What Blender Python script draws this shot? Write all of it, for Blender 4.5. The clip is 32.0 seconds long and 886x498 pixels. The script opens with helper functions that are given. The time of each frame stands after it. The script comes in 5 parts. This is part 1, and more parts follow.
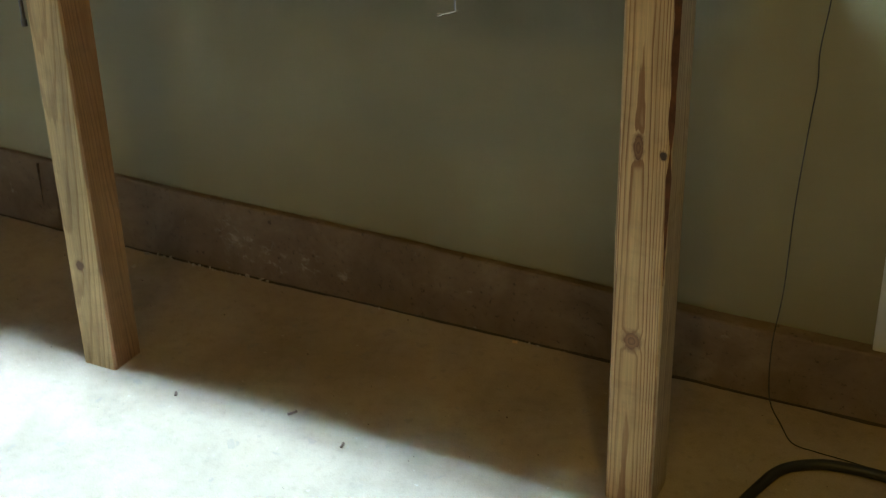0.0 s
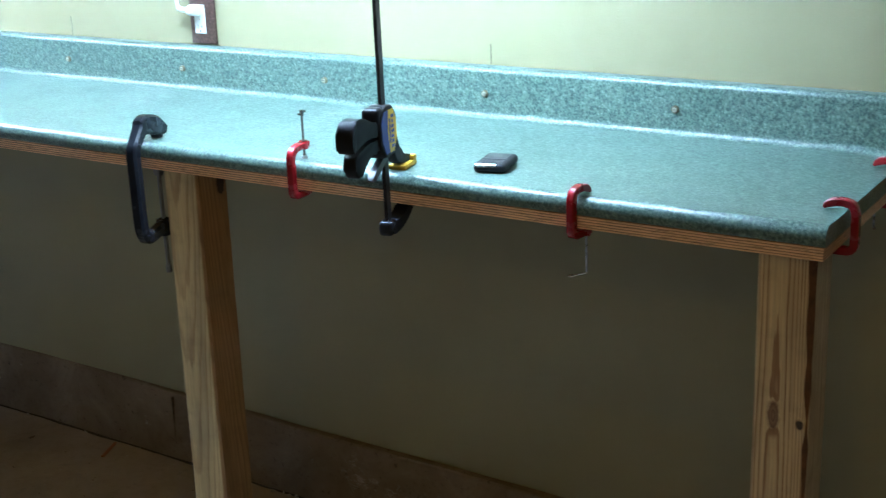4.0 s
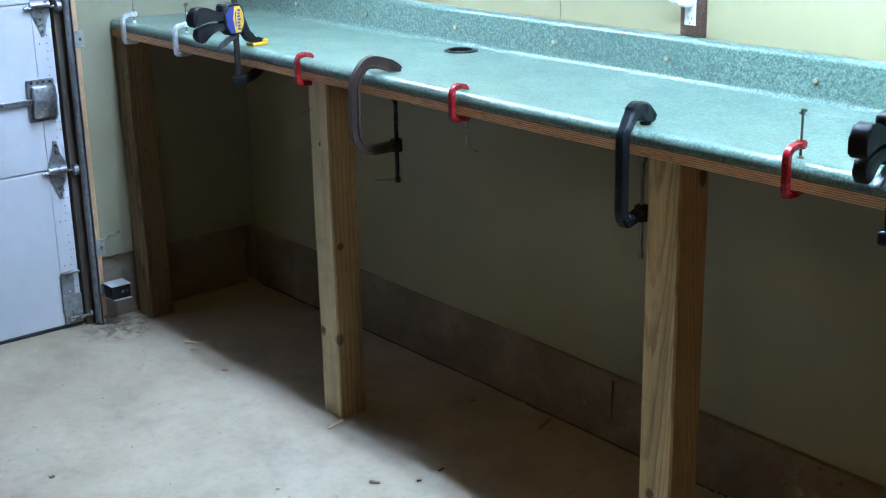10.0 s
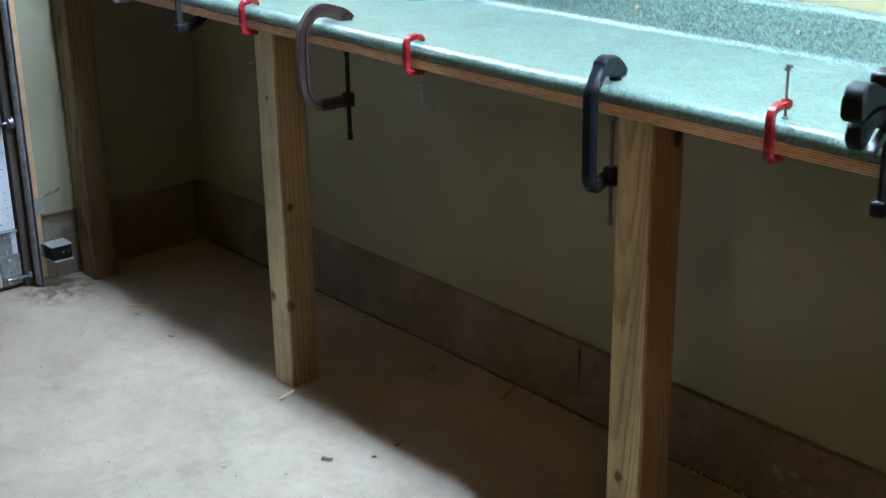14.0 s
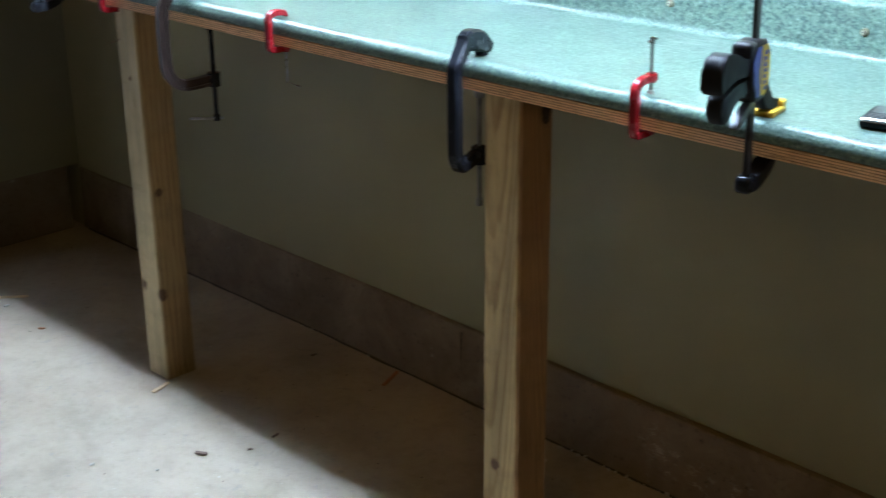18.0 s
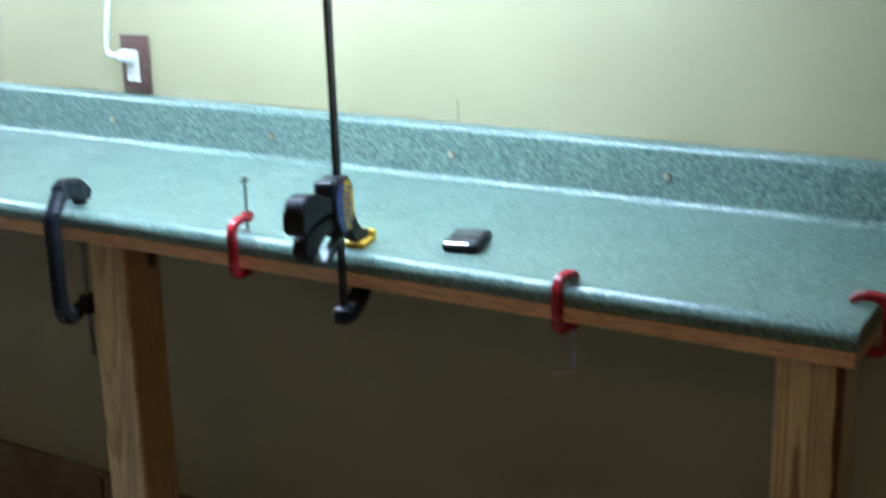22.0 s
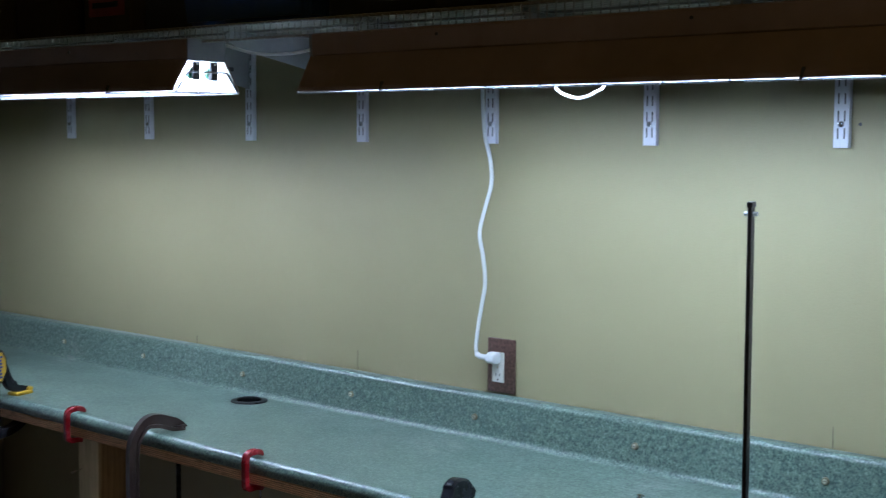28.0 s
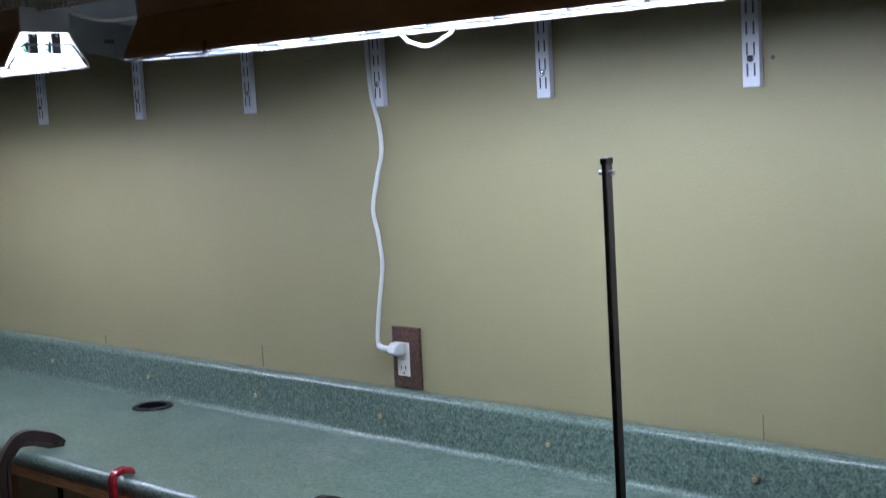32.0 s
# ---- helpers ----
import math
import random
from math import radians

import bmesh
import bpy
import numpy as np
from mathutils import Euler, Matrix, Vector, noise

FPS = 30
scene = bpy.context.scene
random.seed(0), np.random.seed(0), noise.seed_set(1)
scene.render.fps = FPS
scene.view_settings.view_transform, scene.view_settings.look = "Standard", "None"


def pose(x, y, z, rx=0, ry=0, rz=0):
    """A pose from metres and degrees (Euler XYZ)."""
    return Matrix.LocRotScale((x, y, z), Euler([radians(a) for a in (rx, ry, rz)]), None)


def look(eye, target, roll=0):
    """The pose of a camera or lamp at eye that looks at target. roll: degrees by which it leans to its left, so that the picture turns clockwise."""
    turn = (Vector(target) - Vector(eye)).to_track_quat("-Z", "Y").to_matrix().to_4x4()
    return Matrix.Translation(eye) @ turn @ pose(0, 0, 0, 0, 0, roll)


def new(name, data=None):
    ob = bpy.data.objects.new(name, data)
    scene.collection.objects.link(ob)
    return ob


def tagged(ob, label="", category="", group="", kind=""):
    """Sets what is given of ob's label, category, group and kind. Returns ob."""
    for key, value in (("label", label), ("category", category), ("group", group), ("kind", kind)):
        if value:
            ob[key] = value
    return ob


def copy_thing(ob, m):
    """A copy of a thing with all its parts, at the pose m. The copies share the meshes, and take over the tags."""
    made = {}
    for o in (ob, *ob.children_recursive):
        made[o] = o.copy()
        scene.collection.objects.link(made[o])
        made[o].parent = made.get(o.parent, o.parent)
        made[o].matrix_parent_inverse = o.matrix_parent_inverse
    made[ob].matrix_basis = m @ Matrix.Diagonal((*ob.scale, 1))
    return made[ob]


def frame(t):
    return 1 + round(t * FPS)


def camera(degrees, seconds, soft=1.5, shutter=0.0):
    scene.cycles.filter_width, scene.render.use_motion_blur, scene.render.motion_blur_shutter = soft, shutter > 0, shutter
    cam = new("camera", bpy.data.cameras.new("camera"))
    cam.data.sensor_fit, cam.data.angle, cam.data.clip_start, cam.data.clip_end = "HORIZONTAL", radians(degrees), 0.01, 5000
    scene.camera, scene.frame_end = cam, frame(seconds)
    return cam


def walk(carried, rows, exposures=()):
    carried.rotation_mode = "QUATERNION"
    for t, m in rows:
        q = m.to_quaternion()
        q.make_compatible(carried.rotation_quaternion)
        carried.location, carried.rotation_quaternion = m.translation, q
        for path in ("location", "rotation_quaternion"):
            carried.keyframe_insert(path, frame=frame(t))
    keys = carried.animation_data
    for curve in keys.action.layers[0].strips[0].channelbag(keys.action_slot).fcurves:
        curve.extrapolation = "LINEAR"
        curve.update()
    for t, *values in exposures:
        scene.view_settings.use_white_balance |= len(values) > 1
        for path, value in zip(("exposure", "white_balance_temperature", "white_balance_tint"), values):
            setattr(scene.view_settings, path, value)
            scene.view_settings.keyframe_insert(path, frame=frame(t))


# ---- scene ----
# camera and its way
cam = camera(37.00, 32.0, soft=1.15, shutter=0.5)
walk(cam, [
    (0, look((4.2302, -2.3588, 1.5391), (3.4115, -0.7815, 0.6215), -1.56)),
    (0.5, look((4.2768, -2.3184, 1.5323), (3.4067, -0.7444, 0.6574), -4.07)),
    (1, look((4.2832, -2.3117, 1.5529), (3.4104, -0.7092, 0.7343), -3.66)),
    (1.5, look((4.2813, -2.3101, 1.5675), (3.3736, -0.6894, 0.8263), -3.48)),
    (2, look((4.2839, -2.2933, 1.5723), (3.3529, -0.6662, 0.8752), -2.95)),
    (2.5, look((4.266, -2.306, 1.582), (3.311, -0.674, 0.930), -2.20)),
    (4.5, look((4.2096, -2.3477, 1.6118), (3.1083, -0.7882, 1.0159), -2.30)),
    (5, look((4.1998, -2.3652, 1.6200), (3.0137, -0.8629, 1.0400), -2.03)),
    (5.5, look((4.1727, -2.3887, 1.6244), (2.9206, -0.9392, 1.0488), -1.97)),
    (6, look((4.1604, -2.3948, 1.6178), (2.8442, -0.9976, 1.0562), -2.18)),
    (6.5, look((4.1457, -2.4103, 1.6205), (2.7757, -1.0644, 1.0620), -2.01)),
    (7, look((4.1337, -2.4211, 1.6229), (2.7126, -1.1282, 1.0670), -2.29)),
    (7.5, look((4.1268, -2.4310, 1.6143), (2.6784, -1.1657, 1.0655), -1.97)),
    (8, look((4.1205, -2.4364, 1.6123), (2.6473, -1.2022, 1.0585), -1.74)),
    (8.5, look((4.1128, -2.4472, 1.6137), (2.6424, -1.2160, 1.0463), -1.28)),
    (9, look((4.1100, -2.4586, 1.6084), (2.6348, -1.2385, 1.0296), -0.92)),
    (9.5, look((4.1104, -2.4534, 1.6038), (2.6285, -1.2464, 1.0146), -0.90)),
    (10, look((4.1098, -2.4476, 1.6027), (2.6282, -1.2458, 1.0022), -1.27)),
    (10.5, look((4.1103, -2.4478, 1.6002), (2.6304, -1.2463, 0.9949), -0.94)),
    (11, look((4.1195, -2.4255, 1.5892), (2.6502, -1.2187, 0.9690), -1.16)),
    (11.5, look((4.1323, -2.4198, 1.5889), (2.6727, -1.2060, 0.9594), -1.54)),
    (12, look((4.1355, -2.4018, 1.5825), (2.6766, -1.1993, 0.9301), -1.77)),
    (12.5, look((4.1433, -2.3916, 1.5798), (2.6830, -1.1956, 0.9186), -2.12)),
    (13, look((4.1400, -2.3824, 1.5767), (2.6778, -1.1935, 0.9069), -2.77)),
    (13.5, look((4.0767, -2.3483, 1.5677), (2.6260, -1.1580, 0.8758), -2.10)),
    (14, look((3.9574, -2.2867, 1.5784), (2.5273, -1.0658, 0.8969), -0.96)),
    (14.5, look((3.8757, -2.2785, 1.5859), (2.4469, -1.0451, 0.9249), -0.60)),
    (16.5, look((3.8971, -2.1839, 1.5547), (2.4237, -1.0193, 0.8672), -0.72)),
    (17, look((3.9101, -2.1829, 1.5557), (2.4775, -0.9758, 0.8552), -0.31)),
    (17.5, look((3.9268, -2.1825, 1.5501), (2.5244, -0.9425, 0.8460), -0.47)),
    (18, look((3.9444, -2.1604, 1.5525), (2.6132, -0.8495, 0.8386), -0.75)),
    (18.5, look((3.9671, -2.1535, 1.5594), (2.7117, -0.7662, 0.8529), -0.99)),
    (19, look((3.9895, -2.1293, 1.5523), (2.7924, -0.6904, 0.8478), -0.94)),
    (19.5, look((4.0222, -2.0948, 1.5506), (2.9175, -0.5871, 0.8390), -0.46)),
    (20, look((4.0367, -2.0991, 1.5475), (3.0530, -0.5055, 0.8453), -0.06)),
    (20.5, look((4.0551, -2.0871, 1.5482), (3.1921, -0.4285, 0.8379), 0.15)),
    (21, look((4.0538, -2.0893, 1.5590), (3.2433, -0.4069, 0.8430), -0.09)),
    (21.5, look((4.0501, -2.0780, 1.5716), (3.1953, -0.4111, 0.8709), -0.49)),
    (22, look((4.0304, -2.0873, 1.6089), (3.0542, -0.4398, 1.0321), -1.52)),
    (22.5, look((4.0066, -2.1113, 1.6355), (2.8976, -0.5193, 1.1500), -1.71)),
    (23, look((3.9889, -2.1318, 1.6577), (2.7509, -0.6108, 1.2656), -1.90)),
    (23.5, look((3.9696, -2.1595, 1.6790), (2.6542, -0.6912, 1.3416), -1.46)),
    (24, look((3.9499, -2.1734, 1.6998), (2.5427, -0.7757, 1.4424), -1.25)),
    (24.5, look((3.9356, -2.2145, 1.7326), (2.4509, -0.8877, 1.5441), -0.90)),
    (26.5, look((3.9090, -2.2967, 1.7150), (2.4203, -0.9696, 1.5655), 0.33)),
    (27, look((3.8974, -2.3102, 1.7166), (2.4769, -0.9110, 1.5599), -0.21)),
    (27.5, look((3.8754, -2.3198, 1.7127), (2.5206, -0.8574, 1.5516), -0.17)),
    (28, look((3.8516, -2.3282, 1.7109), (2.5624, -0.8092, 1.5369), 0.36)),
    (28.5, look((3.8611, -2.2909, 1.7153), (2.6018, -0.7443, 1.5663), 0.07)),
    (29, look((3.8806, -2.1498, 1.7116), (2.5240, -0.6867, 1.5742), -2.93)),
    (29.5, look((3.9058, -1.9868, 1.7034), (2.4957, -0.5758, 1.5600), -3.79)),
    (30, look((3.9252, -1.9489, 1.7077), (2.5279, -0.5236, 1.5812), -2.43)),
    (30.5, look((3.9275, -1.9401, 1.7044), (2.5537, -0.4922, 1.5772), -2.13)),
    (31, look((3.9190, -1.9248, 1.7016), (2.5551, -0.4683, 1.5658), -1.87)),
    (31.5, look((3.9144, -1.8951, 1.6932), (2.5600, -0.4313, 1.5426), -2.44)),
    (32, look((3.8668, -1.8519, 1.6877), (2.5201, -0.3895, 1.4701), -3.04)),
], exposures=[
    (0.0, 2.56, 6300, 3), (1.0, 2.53, 6400, 4), (2.0, 2.26, 6100, 7), (4.5, 1.80, 5750, 9), (9.0, 1.66, 5800, 9), (12.0, 1.69, 6150, 11), (17.0, 1.70, 6400, 13),
    (19.0, 1.78, 6250, 13), (21.0, 1.80, 6500, 17), (22.0, 1.50, 6100, 14), (23.0, 1.18, 5850, 14), (24.0, 0.60, 5750, 16), (24.5, 0.30, 5900, 14), (26.5, 0.04, 6150, 14),
    (28.0, 0.06, 6250, 21), (30.0, -0.06, 6450, 21), (31.3, -0.24, 6600, 20), (32.0, -0.18, 6800, 28),
])

# ---- light: the two shop lights, a faint world fill, unseen warm bulbs at the end ----
world = bpy.data.worlds.new("world")
world.use_nodes = True
world.node_tree.nodes["Background"].inputs[0].default_value = (0.55, 0.6, 0.7, 1)
world.node_tree.nodes["Background"].inputs[1].default_value = 0.003
scene.world = world
TUBE = 58.0


# ---- helpers ----
def node_mat(name, base, rough=0.6, metal=0.0):
    m = bpy.data.materials.new(name)
    m.use_nodes = True
    b = m.node_tree.nodes["Principled BSDF"]
    b.inputs["Base Color"].default_value = (*base, 1)
    b.inputs["Roughness"].default_value = rough
    b.inputs["Metallic"].default_value = metal
    return m, m.node_tree, b


def coords(nt, scale=(1, 1, 1), kind="Object"):
    tc = nt.nodes.new("ShaderNodeTexCoord")
    mp = nt.nodes.new("ShaderNodeMapping")
    mp.inputs["Scale"].default_value = scale
    nt.links.new(tc.outputs[kind], mp.inputs[0])
    return mp.outputs[0]


def noise_tex(nt, vec, scale, detail=4.0, rough=0.55, dist=0.0):
    n = nt.nodes.new("ShaderNodeTexNoise")
    n.inputs["Scale"].default_value = scale
    n.inputs["Detail"].default_value = detail
    n.inputs["Roughness"].default_value = rough
    n.inputs["Distortion"].default_value = dist
    nt.links.new(vec, n.inputs["Vector"])
    return n.outputs["Fac"]


def ramp(nt, fac, stops):
    r = nt.nodes.new("ShaderNodeValToRGB")
    els = r.color_ramp.elements
    while len(els) < len(stops):
        els.new(0.5)
    for e, (p, c) in zip(els, stops):
        e.position = p
        e.color = (*c, 1) if len(c) == 3 else c
    nt.links.new(fac, r.inputs[0])
    return r.outputs[0]


def mix(nt, fac, a, b, mode="MIX"):
    n = nt.nodes.new("ShaderNodeMix")
    n.data_type = "RGBA"
    n.blend_type = mode
    for sock, val in ((n.inputs[0], fac), (n.inputs[6], a), (n.inputs[7], b)):
        if isinstance(val, (int, float)):
            sock.default_value = val
        elif isinstance(val, tuple):
            sock.default_value = (*val, 1)
        else:
            nt.links.new(val, sock)
    return n.outputs[2]


def bump(nt, bsdf, height, strength=0.3, dist=0.002):
    b = nt.nodes.new("ShaderNodeBump")
    b.inputs["Strength"].default_value = strength
    b.inputs["Distance"].default_value = dist
    nt.links.new(height, b.inputs["Height"])
    nt.links.new(b.outputs[0], bsdf.inputs["Normal"])


def grey(v):
    return (v, v, v)


WORLD_OF = {}


def thing(name, at, label, category, group="", kind=""):
    ob = new(name)
    ob.empty_display_size = 0.05
    ob.location = at
    WORLD_OF[ob] = Matrix.Translation(at)
    return tagged(ob, label, category, group, kind)


def part(name, bm, material, parent=None, label="", smooth=False):
    me = bpy.data.meshes.new(name)
    bmesh.ops.recalc_face_normals(bm, faces=bm.faces)
    bm.to_mesh(me)
    bm.free()
    if material:
        me.materials.append(material)
    if smooth:
        me.polygons.foreach_set("use_smooth", [True] * len(me.polygons))
        me.set_sharp_from_angle(angle=radians(38))
    ob = new(name, me)
    WORLD_OF[ob] = Matrix()
    if parent is not None:
        ob.parent = parent
        ob.matrix_parent_inverse = WORLD_OF[parent].inverted()
    if label:
        tagged(ob, label)
    return ob


def box(bm, x0, x1, y0, y1, z0, z1, bev=0.0, seg=1):
    m = Matrix.LocRotScale(((x0 + x1) / 2, (y0 + y1) / 2, (z0 + z1) / 2), None, (abs(x1 - x0), abs(y1 - y0), abs(z1 - z0)))
    made = bmesh.ops.create_cube(bm, size=1, matrix=m)
    if bev > 0:
        edges = {e for v in made["verts"] for e in v.link_edges}
        bmesh.ops.bevel(bm, geom=list(edges), offset=bev, segments=seg, profile=0.5, affect="EDGES")
    return bm


def boxed(*a, **k):
    return box(bmesh.new(), *a, **k)


def rod(bm, p, q, r, seg=12, r2=None):
    p, q = Vector(p), Vector(q)
    d = q - p
    m = Matrix.Translation((p + q) / 2) @ d.to_track_quat("Z", "Y").to_matrix().to_4x4()
    bmesh.ops.create_cone(bm, cap_ends=True, segments=seg, radius1=r, radius2=r if r2 is None else r2, depth=d.length, matrix=m)
    return bm


def prism(bm, outline, axis, a, b):
    """An outline of (u, v) pairs, drawn out along an axis from a to b."""
    def put(u, v, w):
        return {"x": (w, u, v), "y": (u, w, v), "z": (u, v, w)}[axis]
    lo = [bm.verts.new(put(u, v, a)) for u, v in outline]
    hi = [bm.verts.new(put(u, v, b)) for u, v in outline]
    n = len(outline)
    for i in range(n):
        bm.faces.new((lo[i], lo[(i + 1) % n], hi[(i + 1) % n], hi[i]))
    bm.faces.new(lo)
    bm.faces.new(hi[::-1])
    return bm


def arc(cx, cy, r, a0, a1, n):
    return [(cx + r * math.cos(radians(a0 + (a1 - a0) * i / n)), cy + r * math.sin(radians(a0 + (a1 - a0) * i / n))) for i in range(n + 1)]


def sweep(bm, points, section, closed_ends=True, first_side=None):
    """A section of (side, up) pairs carried along points; section may be a function of the share of the way."""
    pts = [Vector(p) for p in points]
    rings = []
    prev = None
    for i, p in enumerate(pts):
        d = (pts[min(i + 1, len(pts) - 1)] - pts[max(i - 1, 0)]).normalized()
        if prev is None and first_side is not None:
            side = Vector(first_side)
        elif prev is None:
            side = d.orthogonal().normalized() if abs(d.y) > 0.9 else d.cross(Vector((0, 1, 0))).normalized()
        else:
            side = (prev - d * prev.dot(d)).normalized()
        prev = side
        up = d.cross(side)
        sec = section(i / (len(pts) - 1)) if callable(section) else section
        rings.append([bm.verts.new(p + side * u + up * v) for u, v in sec])
    n = len(rings[0])
    for a, b in zip(rings, rings[1:]):
        for k in range(n):
            bm.faces.new((a[k], a[(k + 1) % n], b[(k + 1) % n], b[k]))
    if closed_ends:
        bm.faces.new(rings[0][::-1])
        bm.faces.new(rings[-1])
    return bm


def circle(r, n=8):
    return [(r * math.cos(2 * math.pi * i / n), r * math.sin(2 * math.pi * i / n)) for i in range(n)]


def spline(points, n=8):
    """Catmull-Rom points through the given ones."""
    p = [Vector(q) for q in points]
    p = [p[0] * 2 - p[1]] + p + [p[-1] * 2 - p[-2]]
    out = []
    for i in range(1, len(p) - 2):
        for k in range(n):
            t = k / n
            out.append(0.5 * ((2 * p[i]) + (p[i + 1] - p[i - 1]) * t + (2 * p[i - 1] - 5 * p[i] + 4 * p[i + 1] - p[i + 2]) * t * t
                              + (3 * p[i] - p[i - 1] - 3 * p[i + 1] + p[i + 2]) * t ** 3))
    out.append(p[-2])
    return out


# ---- materials ----
def wall_paint(name="olive_wall_paint", low=(0.221, 0.195, 0.104), high=(0.255, 0.225, 0.121)):
    m, nt, b = node_mat(name, high, 0.55)
    v = coords(nt)
    big = noise_tex(nt, v, 1.3, 3)
    c = ramp(nt, big, [(0.3, low), (0.7, high)])
    nt.links.new(c, b.inputs["Base Color"])
    bump(nt, b, noise_tex(nt, v, 210, 3), 0.3, 0.0016)
    return m


def concrete_floor():
    m, nt, b = node_mat("concrete_floor", (0.5, 0.44, 0.36), 0.72)
    v = coords(nt)
    big = noise_tex(nt, v, 1.7, 5, 0.6, 0.5)
    c = ramp(nt, big, [(0.30, (0.290, 0.225, 0.158)), (0.50, (0.363, 0.291, 0.211)), (0.72, (0.400, 0.331, 0.248))])
    stain = ramp(nt, noise_tex(nt, coords(nt, (1, 1, 1)), 3.4, 7, 0.70, 0.2), [(0.32, grey(0.78)), (0.47, grey(0.97)), (0.70, grey(1.05))])
    c = mix(nt, 1.0, c, stain, "MULTIPLY")
    fine = noise_tex(nt, v, 42, 6, 0.7)
    c = mix(nt, 0.6, c, ramp(nt, fine, [(0.30, grey(0.74)), (0.46, grey(1.0)), (0.75, grey(1.08))]), "MULTIPLY")
    grit = noise_tex(nt, v, 330, 3, 0.6)
    c = mix(nt, 0.5, c, ramp(nt, grit, [(0.30, grey(0.70)), (0.50, grey(1.0)), (0.72, grey(1.14))]), "MULTIPLY")
    scuff = ramp(nt, noise_tex(nt, coords(nt, (1.0, 1.5, 1)), 13, 7, 0.80, 0.25), [(0.58, grey(0.0)), (0.72, grey(0.50))])
    c = mix(nt, scuff, c, (0.215, 0.20, 0.18))
    patch = ramp(nt, noise_tex(nt, v, 7.5, 8, 0.72, 0.3), [(0.36, grey(0.74)), (0.50, grey(1.0)), (0.66, grey(1.13))])
    c = mix(nt, 0.40, c, patch, "MULTIPLY")
    blot = ramp(nt, noise_tex(nt, coords(nt, (1.0, 0.8, 1.0)), 23, 3, 0.5, 0.2), [(0.66, grey(0.0)), (0.69, grey(0.38)), (0.80, grey(0.20))])
    c = mix(nt, blot, c, (0.205, 0.195, 0.18))
    flake = ramp(nt, noise_tex(nt, coords(nt, (1.3, 1.0, 1.0)), 61, 3, 0.5), [(0.70, grey(0.0)), (0.73, grey(0.6))])
    c = mix(nt, flake, c, (0.48, 0.43, 0.36))
    crumbs = ramp(nt, noise_tex(nt, v, 130, 2, 0.5), [(0.73, grey(0.0)), (0.77, grey(0.8))])
    c = mix(nt, crumbs, c, (0.12, 0.09, 0.065))
    # brown dirt washed up by the door track
    sp = nt.nodes.new("ShaderNodeVectorMath")
    sp.operation = "DISTANCE"
    sp.inputs[1].default_value = (0.075, -0.63, 0.0)
    nt.links.new(v, sp.inputs[0])
    fall = nt.nodes.new("ShaderNodeMapRange")
    fall.inputs["From Min"].default_value = 0.17
    fall.inputs["From Max"].default_value = 0.02
    fall.inputs["To Max"].default_value = 2.2
    nt.links.new(sp.outputs["Value"], fall.inputs["Value"])
    ml = nt.nodes.new("ShaderNodeMath")
    ml.operation = "MULTIPLY"
    nt.links.new(fall.outputs[0], ml.inputs[0])
    nt.links.new(ramp(nt, noise_tex(nt, v, 24, 5, 0.7), [(0.40, grey(0.0)), (0.62, grey(0.8))]), ml.inputs[1])
    c = mix(nt, ml.outputs[0], c, (0.10, 0.072, 0.05))
    nt.links.new(c, b.inputs["Base Color"])
    r = ramp(nt, big, [(0.3, grey(0.62)), (0.7, grey(0.82))])
    nt.links.new(r, b.inputs["Roughness"])
    bump(nt, b, fine, 0.22, 0.003)
    return m


def concrete_curb(name="shade_browned_curb", cast=(1.0, 1.0, 1.0)):
    m, nt, b = node_mat(name, (0.25, 0.21, 0.17), 0.85)
    v = coords(nt)
    c = ramp(nt, noise_tex(nt, v, 6, 6, 0.65, 0.6), [(0.3, (0.125, 0.086, 0.052)), (0.55, (0.182, 0.131, 0.083)), (0.8, (0.25, 0.200, 0.145))])
    rub = ramp(nt, noise_tex(nt, coords(nt, (1, 1, 1.6)), 38, 6, 0.75, 0.6), [(0.52, grey(0.0)), (0.66, grey(0.8))])
    for x, z, r in ((2.43, 0.115, 0.05), (2.46, 0.065, 0.05), (2.56, 0.060, 0.055), (2.66, 0.072, 0.05), (2.76, 0.055, 0.03), (3.08, 0.09, 0.025)):
        dn = nt.nodes.new("ShaderNodeVectorMath")
        dn.operation = "DISTANCE"
        dn.inputs[1].default_value = (x, -0.04, z)
        nt.links.new(v, dn.inputs[0])
        near = nt.nodes.new("ShaderNodeMapRange")
        near.inputs["From Min"].default_value = r
        near.inputs["From Max"].default_value = r * 0.3
        nt.links.new(dn.outputs["Value"], near.inputs["Value"])
        ml = nt.nodes.new("ShaderNodeMath")
        ml.operation = "MULTIPLY"
        nt.links.new(near.outputs[0], ml.inputs[0])
        nt.links.new(rub, ml.inputs[1])
        c = mix(nt, ml.outputs[0], c, (0.40, 0.37, 0.32))
    chalk = ramp(nt, noise_tex(nt, v, 17, 5, 0.7), [(0.66, grey(0.0)), (0.76, grey(0.7))])
    c = mix(nt, chalk, c, (0.36, 0.33, 0.285))
    pits = ramp(nt, noise_tex(nt, v, 75, 4, 0.7), [(0.28, grey(0.35)), (0.40, grey(1.0)), (0.8, grey(1.08))])
    c = mix(nt, 1.0, mix(nt, 1.0, c, pits, "MULTIPLY"), cast, "MULTIPLY")
    nt.links.new(c, b.inputs["Base Color"])
    bump(nt, b, noise_tex(nt, v, 45, 5), 0.5, 0.004)
    return m


